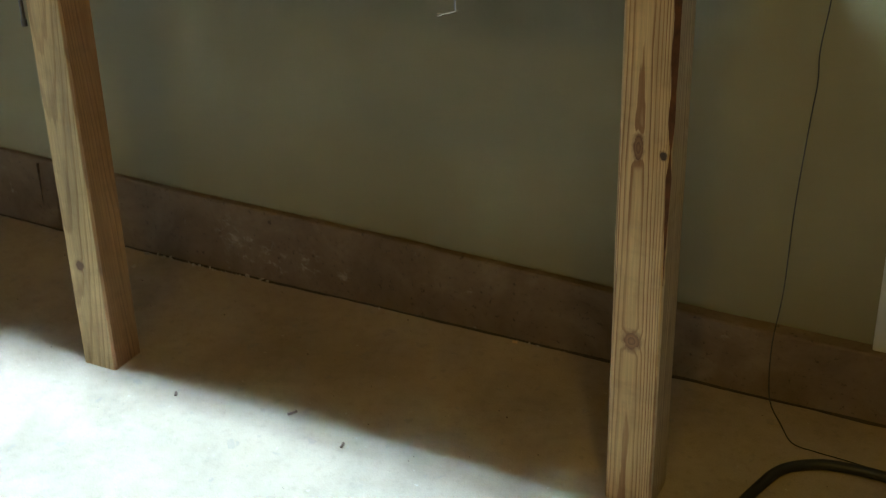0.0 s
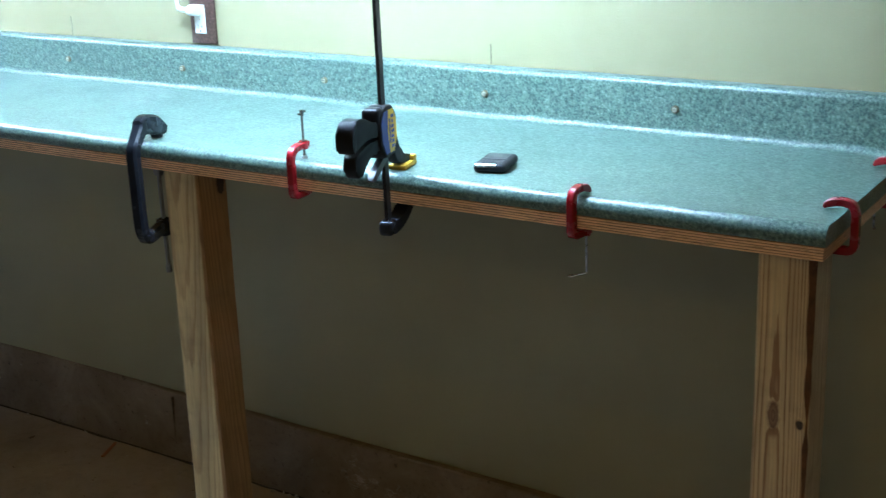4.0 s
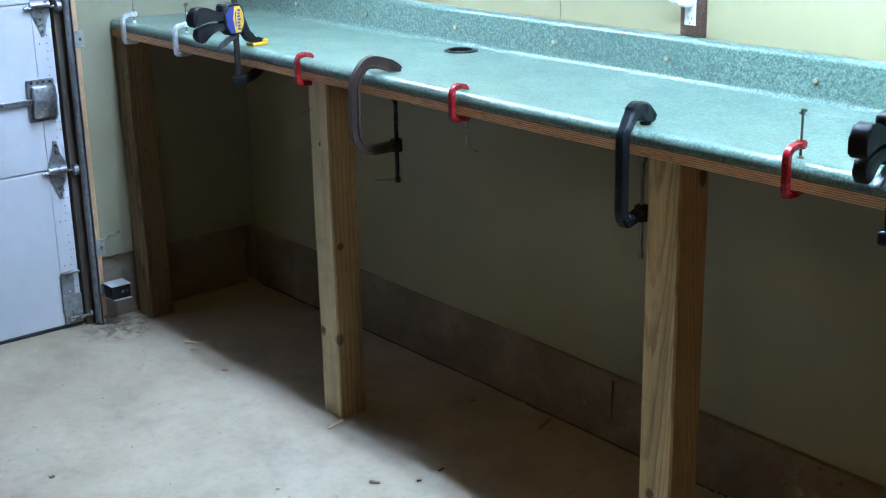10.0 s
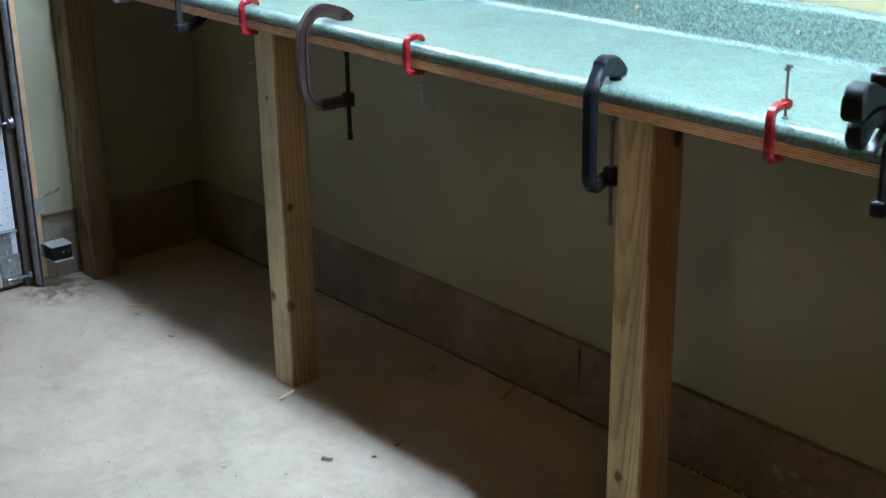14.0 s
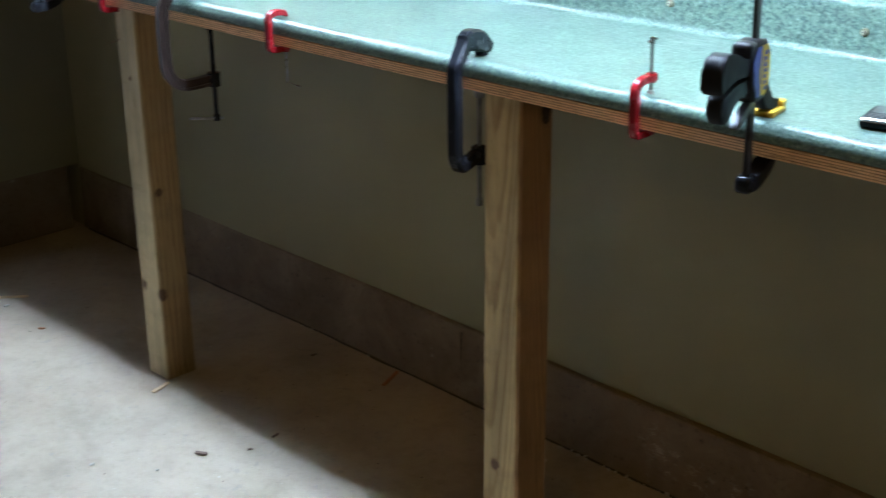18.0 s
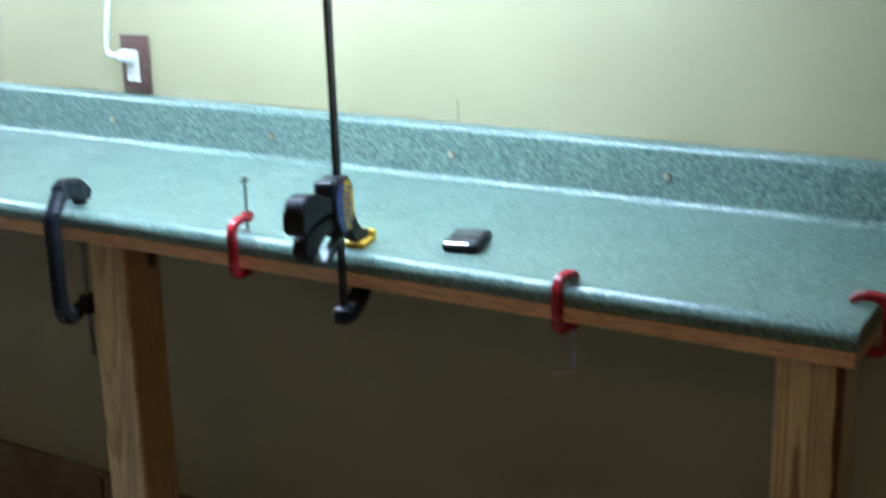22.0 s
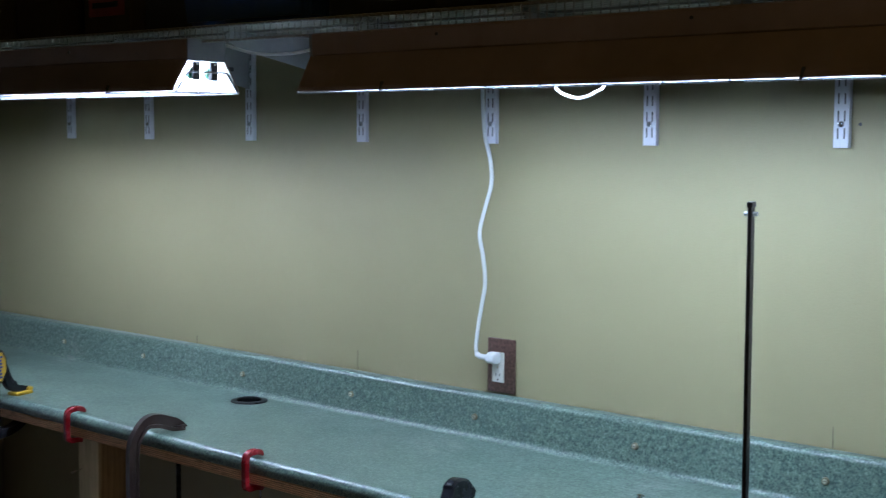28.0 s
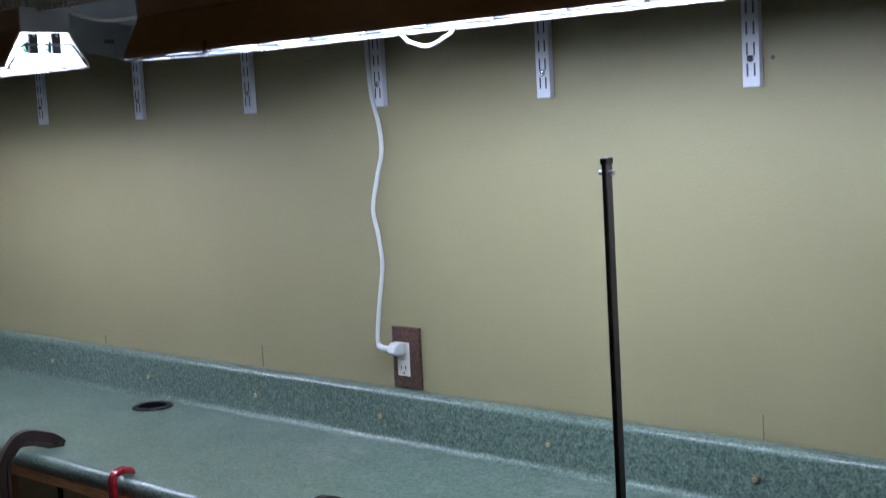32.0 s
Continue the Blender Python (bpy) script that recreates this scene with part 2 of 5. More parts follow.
SCUFFS = [(0.46, -0.06, 0.09, 0.9), (0.27, -0.0, 0.06, 0.8), (2.0, -0.16, 0.09, 0.8), (2.53, -0.15, 0.12, 0.6), (1.88, -0.17, 0.1, 0.5), (1.56, -0.13, 0.06, 0.5), (1.56, -0.12, 0.05, 0.7), (1.98, -0.15, 0.08, 0.6), (2.54, -0.14, 0.1, 0.6), (2.0, -0.17, 0.06, 0.6)]


def laminate():
    m, nt, b = node_mat("green_speckled_laminate", (0.180, 0.260, 0.208), 0.26)
    v = coords(nt)
    a = noise_tex(nt, v, 215, 3, 0.6)
    d = noise_tex(nt, v, 460, 3, 0.6)
    c = ramp(nt, a, [(0.38, (0.036, 0.070, 0.057)), (0.46, (0.075, 0.121, 0.096)), (0.55, (0.100, 0.147, 0.115)), (0.67, (0.162, 0.217, 0.175))])
    light = ramp(nt, d, [(0.63, grey(0.0)), (0.70, grey(0.65))])
    c = mix(nt, light, c, (0.225, 0.265, 0.218))
    c = mix(nt, 1.0, c, ramp(nt, noise_tex(nt, v, 92, 3, 0.6), [(0.32, grey(0.66)), (0.50, grey(0.94)), (0.68, grey(1.16))]), "MULTIPLY")
    dust = ramp(nt, noise_tex(nt, coords(nt, (1, 2.2, 1)), 5, 6, 0.7, 1.2), [(0.62, grey(0.0)), (0.85, grey(0.08))])
    c = mix(nt, dust, c, (0.337, 0.340, 0.290))
    # chalky rubs on the top
    rub = noise_tex(nt, coords(nt, (0.6, 2.4, 1)), 26, 5, 0.7, 0.8)
    for x, y, r, k in SCUFFS:
        dn = nt.nodes.new("ShaderNodeVectorMath")
        dn.operation = "DISTANCE"
        dn.inputs[1].default_value = (x, y, 1.026)
        nt.links.new(v, dn.inputs[0])
        near = nt.nodes.new("ShaderNodeMapRange")
        near.inputs["From Min"].default_value = r
        near.inputs["From Max"].default_value = 0.0
        near.inputs["To Max"].default_value = k
        nt.links.new(dn.outputs["Value"], near.inputs["Value"])
        ml = nt.nodes.new("ShaderNodeMath")
        ml.operation = "MULTIPLY"
        nt.links.new(near.outputs[0], ml.inputs[0])
        nt.links.new(ramp(nt, rub, [(0.48, grey(0.0)), (0.75, grey(0.55))]), ml.inputs[1])
        c = mix(nt, ml.outputs[0], c, (0.449, 0.430, 0.381))
    nt.links.new(c, b.inputs["Base Color"])
    b.inputs["Specular IOR Level"].default_value = 0.40
    r = ramp(nt, noise_tex(nt, v, 9, 5), [(0.35, grey(0.29)), (0.7, grey(0.36))])
    nt.links.new(r, b.inputs["Roughness"])
    return m


def calc(nt, op, a, b=0.0, clamp=False):
    n = nt.nodes.new("ShaderNodeMath")
    n.operation = op
    n.use_clamp = clamp
    for sock, val in ((n.inputs[0], a), (n.inputs[1], b)):
        if isinstance(val, (int, float)):
            sock.default_value = val
        else:
            nt.links.new(val, sock)
    return n.outputs[0]


def away(nt, vec, place, squash):
    """How far each point lies from a place, with the axes weighted by squash."""
    d = nt.nodes.new("ShaderNodeVectorMath")
    d.operation = "SUBTRACT"
    d.inputs[1].default_value = place
    nt.links.new(vec, d.inputs[0])
    w = nt.nodes.new("ShaderNodeVectorMath")
    w.operation = "MULTIPLY"
    w.inputs[1].default_value = squash
    nt.links.new(d.outputs[0], w.inputs[0])
    ln = nt.nodes.new("ShaderNodeVectorMath")
    ln.operation = "LENGTH"
    nt.links.new(w.outputs[0], ln.inputs[0])
    return ln.outputs["Value"]


def between(nt, fac, a, b, lo=0.0, hi=1.0):
    n = nt.nodes.new("ShaderNodeMapRange")
    n.interpolation_type = "SMOOTHSTEP"
    for k, v in (("From Min", a), ("From Max", b), ("To Min", lo), ("To Max", hi)):
        n.inputs[k].default_value = v
    nt.links.new(fac, n.inputs["Value"])
    return n.outputs[0]


def fir(name, early, late, side_tone, pith, seed, knots=(), spacing=0.0055, drift=0.030, side_x=(9.0, 9.1), side_k=0.85, streak=0.35, lean=0.0, taper=0.0, uneven=0.0026):
    """Sawn fir: growth rings round a wandering pith at (x, y), bent round knots at (x, y, z, radius, squash of z); +x
    faces get a side tone, wood colour with shade put in.
    """
    m, nt, b = node_mat(name, early, 0.66)
    tc = nt.nodes.new("ShaderNodeTexCoord")
    vec = tc.outputs["Object"]
    sway = nt.nodes.new("ShaderNodeMapping")
    sway.inputs["Location"].default_value = (seed * 3.1, seed * 1.7, seed * 2.3)
    sway.inputs["Scale"].default_value = (0.01, 0.01, 1.0)
    nt.links.new(vec, sway.inputs[0])
    wander = calc(nt, "MULTIPLY", calc(nt, "SUBTRACT", noise_tex(nt, sway.outputs[0], 2.6, 1.0), 0.5), drift)
    r = away(nt, vec, (pith[0], pith[1], 0.0), (1.0, 1.0, 0.0))
    r = calc(nt, "ADD", r, wander)
    height = nt.nodes.new("ShaderNodeSeparateXYZ")
    nt.links.new(vec, height.inputs[0])
    r = calc(nt, "ADD", r, calc(nt, "MULTIPLY", height.outputs[2], taper))
    fine = calc(nt, "MULTIPLY", calc(nt, "SUBTRACT", noise_tex(nt, coords(nt, (1, 1, 0.09)), 55, 3, 0.6), 0.5), uneven)
    r = calc(nt, "ADD", r, fine)
    spots = []
    for x, y, z, size, sq, *tone in knots:
        d = away(nt, vec, (x, y, z), (1.0, 1.0, sq))
        spots.append((d, size, tone[0] if tone else 0.5))
        r = calc(nt, "ADD", r, between(nt, d, size * 0.8, size * 1.9, size * 0.12, 0.0))
    turns = calc(nt, "DIVIDE", r, spacing)
    ring = calc(nt, "FRACT", turns)
    mid = tuple(e * 0.74 + c * 0.26 for e, c in zip(early, late))
    col = ramp(nt, ring, [(0.0, early), (0.38, early), (0.62, mid), (0.78, late), (0.94, late), (1.0, early)])
    # rings differ in boldness
    bold = noise_tex(nt, coords(nt, (1, 1, 0.05)), 46, 2, 0.5)
    col = mix(nt, ramp(nt, bold, [(0.35, grey(0.45)), (0.60, grey(0.0))]), col, mid)
    wide = noise_tex(nt, coords(nt, (1.0, 1.0, 0.10)), 17, 4, 0.6)
    hx = nt.nodes.new("ShaderNodeSeparateXYZ")
    nt.links.new(vec, hx.inputs[0])
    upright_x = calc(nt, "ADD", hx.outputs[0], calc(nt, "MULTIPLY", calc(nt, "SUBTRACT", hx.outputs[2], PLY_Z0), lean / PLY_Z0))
    # the +x face gets its own wood tone with its shade painted in
    inner = between(nt, calc(nt, "ADD", upright_x, calc(nt, "MULTIPLY", calc(nt, "SUBTRACT", wide, 0.5), 0.005)), side_x[0], side_x[1], 0.0, side_k)
    dark_side_tone = tuple(c * 0.62 for c in side_tone)
    hcol = ramp(nt, ring, [(0.0, side_tone), (0.55, side_tone), (0.88, dark_side_tone), (1.0, side_tone)])
    hcol = mix(nt, ramp(nt, bold, [(0.40, grey(0.85)), (0.62, grey(0.0))]), hcol, tuple(c * 0.90 for c in side_tone))
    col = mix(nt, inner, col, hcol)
    col = mix(nt, streak, col, ramp(nt, wide, [(0.30, grey(0.50)), (0.52, grey(1.0)), (0.75, grey(1.10))]), "MULTIPLY")
    col = mix(nt, 1.0, col, ramp(nt, noise_tex(nt, coords(nt, (1, 1, 0.03)), 290, 3, 0.6), [(0.3, grey(0.80)), (0.7, grey(1.10))]), "MULTIPLY")
    # saw and handling marks across the grain
    col = mix(nt, 0.35, col, ramp(nt, noise_tex(nt, coords(nt, (0.5, 0.5, 1)), 24, 5, 0.7), [(0.34, grey(0.60)), (0.50, grey(1.0))]), "MULTIPLY")
    for d, size, tone in spots:
        eye_col = ramp(nt, calc(nt, "FRACT", calc(nt, "DIVIDE", d, size * 0.45)), [(k, tuple(v * tone for v in c)) for k, c in ((0.0, (0.27, 0.150, 0.070)), (0.6, (0.21, 0.110, 0.050)), (0.9, (0.155, 0.080, 0.038)))])
        rough_edge = calc(nt, "ADD", d, calc(nt, "MULTIPLY", calc(nt, "SUBTRACT", noise_tex(nt, vec, 75, 4, 0.6), 0.5), size * 1.3))
        col = mix(nt, between(nt, rough_edge, size * 1.45, size * 0.95, 0.0, 0.55), col, (0.17, 0.085, 0.040))
        col = mix(nt, between(nt, rough_edge, size * 1.0, size * 0.85, 0.0, 1.0), col, eye_col)
    nt.links.new(col, b.inputs["Base Color"])
    bump(nt, b, ring, 0.16, 0.0006)
    return m


def plain(name, base, rough=0.5, metal=0.0, var=0.12, scale=30.0, bmp=0.0):
    m, nt, b = node_mat(name, base, rough, metal)
    v = coords(nt)
    f = noise_tex(nt, v, scale, 5, 0.6)
    lo = tuple(max(0.0, c * (1 - var)) for c in base)
    hi = tuple(min(1.0, c * (1 + var)) for c in base)
    nt.links.new(ramp(nt, f, [(0.3, lo), (0.7, hi)]), b.inputs["Base Color"])
    r = ramp(nt, f, [(0.3, grey(max(0.03, rough - 0.08))), (0.7, grey(min(1, rough + 0.08)))])
    nt.links.new(r, b.inputs["Roughness"])
    if bmp:
        bump(nt, b, f, bmp, 0.0015)
    return m


def plywood_edge():
    m, nt, b = node_mat("plywood_edge", (0.45, 0.26, 0.13), 0.7)
    tc = nt.nodes.new("ShaderNodeTexCoord")
    sep = nt.nodes.new("ShaderNodeSeparateXYZ")
    nt.links.new(tc.outputs["Object"], sep.inputs[0])
    wob = noise_tex(nt, coords(nt, (0.6, 1, 1)), 5, 2)
    ad = nt.nodes.new("ShaderNodeMath")
    ad.operation = "MULTIPLY_ADD"
    ad.inputs[1].default_value = 0.004
    nt.links.new(wob, ad.inputs[0])
    nt.links.new(sep.outputs[2], ad.inputs[2])
    ml = nt.nodes.new("ShaderNodeMath")
    ml.operation = "MULTIPLY"
    ml.inputs[1].default_value = 1 / 0.0044
    nt.links.new(ad.outputs[0], ml.inputs[0])
    fr = nt.nodes.new("ShaderNodeMath")
    fr.operation = "FRACT"
    nt.links.new(ml.outputs[0], fr.inputs[0])
    c = ramp(nt, fr.outputs[0], [(0.0, (0.80, 0.49, 0.29)), (0.52, (0.72, 0.42, 0.235)), (0.66, (0.33, 0.165, 0.085)), (0.84, (0.36, 0.19, 0.10)), (0.95, (0.78, 0.47, 0.275))])
    gr = ramp(nt, noise_tex(nt, coords(nt, (0.10, 1, 1)), 330, 4, 0.7), [(0.34, grey(0.55)), (0.48, grey(1.0)), (0.72, grey(1.15))])
    nt.links.new(mix(nt, 1.0, c, gr, "MULTIPLY"), b.inputs["Base Color"])
    return m


def emitter(name, color, strength):
    m = bpy.data.materials.new(name)
    m.use_nodes = True
    nt = m.node_tree
    nt.nodes.remove(nt.nodes["Principled BSDF"])
    e = nt.nodes.new("ShaderNodeEmission")
    e.inputs[0].default_value = (*color, 1)
    e.inputs[1].default_value = strength
    nt.links.new(e.outputs[0], nt.nodes["Material Output"].inputs[0])
    return m


WALL = wall_paint()
# greyer than WALL, and darkened to stand for weaker light on this wall
WALL_SIDE = wall_paint("dimmed_grey_green_paint", (0.170, 0.163, 0.106), (0.200, 0.191, 0.126))
FLOOR = concrete_floor()
# one concrete twice: brown for warm shade under the bench, grey where lit
CURB = concrete_curb()
CURB_LIT = concrete_curb("lit_concrete_curb", (0.85, 0.92, 1.05))
LAMINATE = laminate()
PLY = plywood_edge()
TUBE_GLOW = emitter("fluorescent_tube_glow", (0.72, 0.97, 1.24), TUBE)
DIMMER_TUBE_GLOW = emitter("dimmer_fluorescent_tube_glow", (0.75, 0.955, 1.23), TUBE * 0.95)
HOOD_OUT = plain("brown_enamel_hood", (0.30, 0.228, 0.205), 0.45, 0.0, 0.10, 12)
HOOD_IN = plain("white_enamel_reflector", (0.82, 0.84, 0.83), 0.3, 0.0, 0.03)
WHITE_STEEL = plain("white_painted_steel", (0.62, 0.64, 0.71), 0.38, 0.0, 0.05)
# shade inside slots and holes put into the colour; also dark small fittings
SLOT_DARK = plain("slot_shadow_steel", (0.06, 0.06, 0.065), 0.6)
GALV = plain("galvanised_steel", (0.30, 0.31, 0.33), 0.32, 0.85, 0.35, 60)
CHROME = plain("bright_zinc_steel", (0.58, 0.59, 0.61), 0.20, 0.95, 0.25)
BLACK_IRON = plain("black_enamelled_iron", (0.010, 0.011, 0.014), 0.24, 0.0, 0.3, 25, 0.15)
BLACK_IRON.node_tree.nodes["Principled BSDF"].inputs["Specular IOR Level"].default_value = 0.16
BROWN_IRON = plain("brown_grey_iron", (0.040, 0.025, 0.021), 0.38, 0.0, 0.25, 30, 0.2)
BROWN_IRON.node_tree.nodes["Principled BSDF"].inputs["Specular IOR Level"].default_value = 0.2
RED = plain("red_enamel", (0.235, 0.008, 0.012), 0.26, 0.0, 0.12, 40)
RED.node_tree.nodes["Principled BSDF"].inputs["Specular IOR Level"].default_value = 0.35
BLACK_PLASTIC = plain("black_plastic", (0.009, 0.009, 0.011), 0.46, 0.0, 0.2)
BLACK_PLASTIC.node_tree.nodes["Principled BSDF"].inputs["Specular IOR Level"].default_value = 0.14
GLOSS_BLACK = plain("glossy_black_plastic", (0.010, 0.010, 0.012), 0.36, 0.0, 0.2)
GLOSS_BLACK.node_tree.nodes["Principled BSDF"].inputs["Specular IOR Level"].default_value = 0.22
LEVER_GREY = plain("worn_dark_grey_steel", (0.045, 0.045, 0.05), 0.42, 0.1, 0.3, 60)
YELLOW = plain("yellow_rubber", (0.56, 0.33, 0.022), 0.5, 0.0, 0.08)
BLUE = plain("blue_plastic_label", (0.018, 0.026, 0.17), 0.4)
BAR_STEEL = plain("dark_scratched_bar_steel", (0.022, 0.020, 0.020), 0.36, 0.0, 0.6, 45)
BAR_STEEL.node_tree.nodes["Principled BSDF"].inputs["Specular IOR Level"].default_value = 0.14
OILY_STEEL = plain("oily_dark_steel", (0.13, 0.125, 0.12), 0.38, 0.6, 0.35, 60)
ZINC = plain("pale_zinc_plated_iron", (0.52, 0.535, 0.55), 0.34, 0.8, 0.3, 60)
BRASS = plain("brass", (0.48, 0.42, 0.31), 0.35, 0.6, 0.2, 90)
WIRE_WHITE = plain("white_vinyl_wire", (0.27, 0.27, 0.262), 0.5)
DOOR_WHITE = plain("white_door_steel", (0.50, 0.515, 0.56), 0.45, 0.0, 0.03, 20)
TRACK = plain("dull_grey_track_steel", (0.13, 0.133, 0.135), 0.50, 0.3, 0.35, 40)
BRACKET = plain("dull_zinc_bracket", (0.20, 0.205, 0.205), 0.45, 0.35, 0.3, 50)
PALE_STEEL = plain("pale_zinc_sheet", (0.38, 0.385, 0.38), 0.45, 0.2, 0.15, 50)
RUST = plain("brown_rubber_seal", (0.034, 0.024, 0.016), 0.7, 0.0, 0.3)
PINE_TRIM = plain("raw_pine_edge", (0.38, 0.22, 0.11), 0.7, 0.0, 0.2, 30)
CEILING = plain("ceiling_board", (0.30, 0.27, 0.22), 0.8, 0.0, 0.05, 8)
CASING = plain("white_painted_casing", (0.52, 0.53, 0.54), 0.45, 0.0, 0.04)
CRACK = plain("dirty_joint_crack", (0.115, 0.104, 0.066), 0.8)
JOINT = plain("dirty_curb_joint", (0.105, 0.077, 0.052), 0.9, 0.0, 0.4, 60)
CORD = plain("white_cord", (0.55, 0.57, 0.57), 0.45, 0.0, 0.03)
BLACK_RUBBER = plain("black_rubber", (0.018, 0.018, 0.018), 0.5)


# ---- the garage ----
WEST, NORTH, EAST, SOUTH, TOP = -0.012, 0.0, 6.4, -6.2, 3.62


def structure(name, bm, material, label, category, smooth=False):
    return tagged(part(name, bm, material, None, "", smooth), label, category, kind="structure")


# unseen walls and ceiling, coloured dark to cut bounced light
DIM = plain("dim_unseen_wall", (0.055, 0.042, 0.030), 0.8, 0.0, 0.2, 6)
structure("floor", boxed(-1.2, EAST + 0.2, SOUTH - 0.2, 0.2, -0.15, 0.0), FLOOR, "stained pale concrete garage floor slab", "floor")
structure("ceiling", boxed(WEST - 0.15, EAST + 0.15, SOUTH - 0.15, 0.15, TOP, TOP + 0.1), CEILING, "unseen garage ceiling, kept dark to cut bounced light", "ceiling")
structure("wall_north", boxed(WEST - 0.15, EAST, 0.0, 0.15, 0.0, TOP), WALL, "olive painted drywall behind the workbench", "wall")
structure("wall_east", boxed(EAST, EAST + 0.15, SOUTH, 0.15, 0.0, TOP), DIM, "unseen garage side wall, kept dark to cut bounced light", "wall")
# added L of unseen walls: BAY and NOOK block the recess bulb's light westwards
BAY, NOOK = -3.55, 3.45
structure("light_block_south", boxed(WEST - 0.15, NOOK, BAY - 0.12, BAY, 0.0, TOP), DIM, "unseen rear wall added to block the bulb's light westwards", "wall")
structure("light_block_recess", boxed(NOOK - 0.12, NOOK, SOUTH, BAY - 0.1205, 0.0, TOP), DIM, "unseen recess wall added to block the bulb's light westwards", "wall")
structure("wall_far_south", boxed(NOOK - 0.12, EAST, SOUTH - 0.15, SOUTH - 0.0005, 0.0, TOP), DIM, "unseen dark wall added to close the recess", "wall")
DOOR_Y, DOOR_S, DOOR_TOP = -0.70, -3.44, 2.22
bm = boxed(WEST - 0.15, WEST, DOOR_Y + 0.055, 0.0, 0.229, TOP)
box(bm, WEST - 0.15, WEST, BAY + 0.0005, DOOR_S, 0.0, TOP)
box(bm, WEST - 0.15, WEST, DOOR_S, DOOR_Y + 0.055, DOOR_TOP, TOP)
structure("wall_west", bm, WALL_SIDE, "grey-green drywall beside the garage door, coloured darker for its weak light", "wall")


def along(x, stops):
    for (a, va), (b, vb) in zip(stops, stops[1:]):
        if x <= b:
            return va + (vb - va) * (x - a) / (b - a)
    return stops[-1][1]


def curb_foot(x):
    return along(x, [(WEST, -0.008), (1.3, -0.013), (1.8, -0.026), (2.3, -0.038), (EAST, -0.044)]) + 0.0025 * noise.noise((x * 9, 4.1, 0.6))


rings = []
bm = bmesh.new()
for i in range(261):
    x = WEST + (EAST - WEST) * i / 260
    top = along(x, [(WEST, 0.215), (1.6, 0.196), (3.7, 0.154), (EAST, 0.128)]) + 0.0022 * noise.noise((x * 6, 1.7, 0.2))
    foot = curb_foot(x)
    lip = curb_foot(x) * along(x, [(WEST, 0.5), (3.3, 0.5), (3.65, 0.92), (EAST, 0.92)])
    rings.append([bm.verts.new((x, y, z)) for y, z in ((0.0, 0.0), (foot, 0.0), (foot * 0.97, 0.012), ((foot + lip) / 2, top * 0.6), (lip, top - 0.004), (lip + 0.0035, top), (0.0, top + 0.001))])
for p, q in zip(rings, rings[1:]):
    for i in range(6):
        bm.faces.new((p[i], q[i], q[i + 1], p[i + 1]))
bm.faces.new(rings[0])
bm.faces.new(rings[-1][::-1])
bmesh.ops.recalc_face_normals(bm, faces=bm.faces[:])
structure("foundation_curb_north", bm, CURB, "bare concrete curb with chalky stains, coloured brown for the warm shade under the bench", "curb")
structure("curb_crack", boxed(1.8312, 1.8324, -0.0236, -0.008, 0.004, 0.180), JOINT, "dark vertical joint in the concrete curb", "crack")
bm = boxed(WEST - 0.1495, WEST - 0.018, DOOR_Y + 0.056, -0.0405, 0.0, 0.228, 0.002)
structure("foundation_curb_west", bm, CURB_LIT, "bare concrete curb under the side wall", "curb")


# ---- the workbench ----
BH, BF, BX0, BX1 = 1.026, -0.508, -0.006, 3.688
PLY_Z0, PLY_Z1 = 0.974, 0.9955
bench = thing("workbench", (1.84, -0.25, 0.0), "long workbench with green speckled laminate top on square fir posts", "workbench")
prof = [(-0.004, PLY_Z1 + 0.0008), (BF + 0.004, PLY_Z1 + 0.0008)]
prof += arc(BF + 0.005, PLY_Z1 + 0.0058, 0.005, 270, 180, 4)[1:]
prof += arc(BF + 0.019, BH - 0.017, 0.019, 180, 90, 8)
prof += [(BF + 0.05, BH + 0.0005)]
prof += arc(-0.036 - 0.016, BH - 0.001 + 0.016, 0.016, -90, 0, 6)
prof += arc(-0.036 + 0.016, 1.128 - 0.014, 0.014, 180, 90, 6)
prof += [(-0.004, 1.128)]


def edge_lift(x):
    """How far the front edge is raised towards the garage door to fit the camera's view."""
    return 0.007 * max(0.0, 1 - x / 2.1)


def lifted(bm):
    bmesh.ops.bisect_plane(bm, geom=bm.verts[:] + bm.edges[:] + bm.faces[:], plane_co=(2.1, 0, 0), plane_no=(1, 0, 0))
    for v in bm.verts:
        if v.co.y < -0.4:
            v.co.z += edge_lift(v.co.x)
    return bm


part("countertop", lifted(prism(bmesh.new(), prof, "x", BX0, BX1)), LAMINATE, bench, "green speckled post-formed laminate top with a coved backsplash", True)
part("plywood_underlay", lifted(boxed(BX0, BX1 - 0.003, BF + 0.003, -0.004, PLY_Z0, PLY_Z1, 0.001)), PLY, bench, "layered plywood sheet with bare edges")
BARK = plain("dark_bark_wane", (0.125, 0.054, 0.026), 0.85, 0.0, 0.45, 45, 0.5)


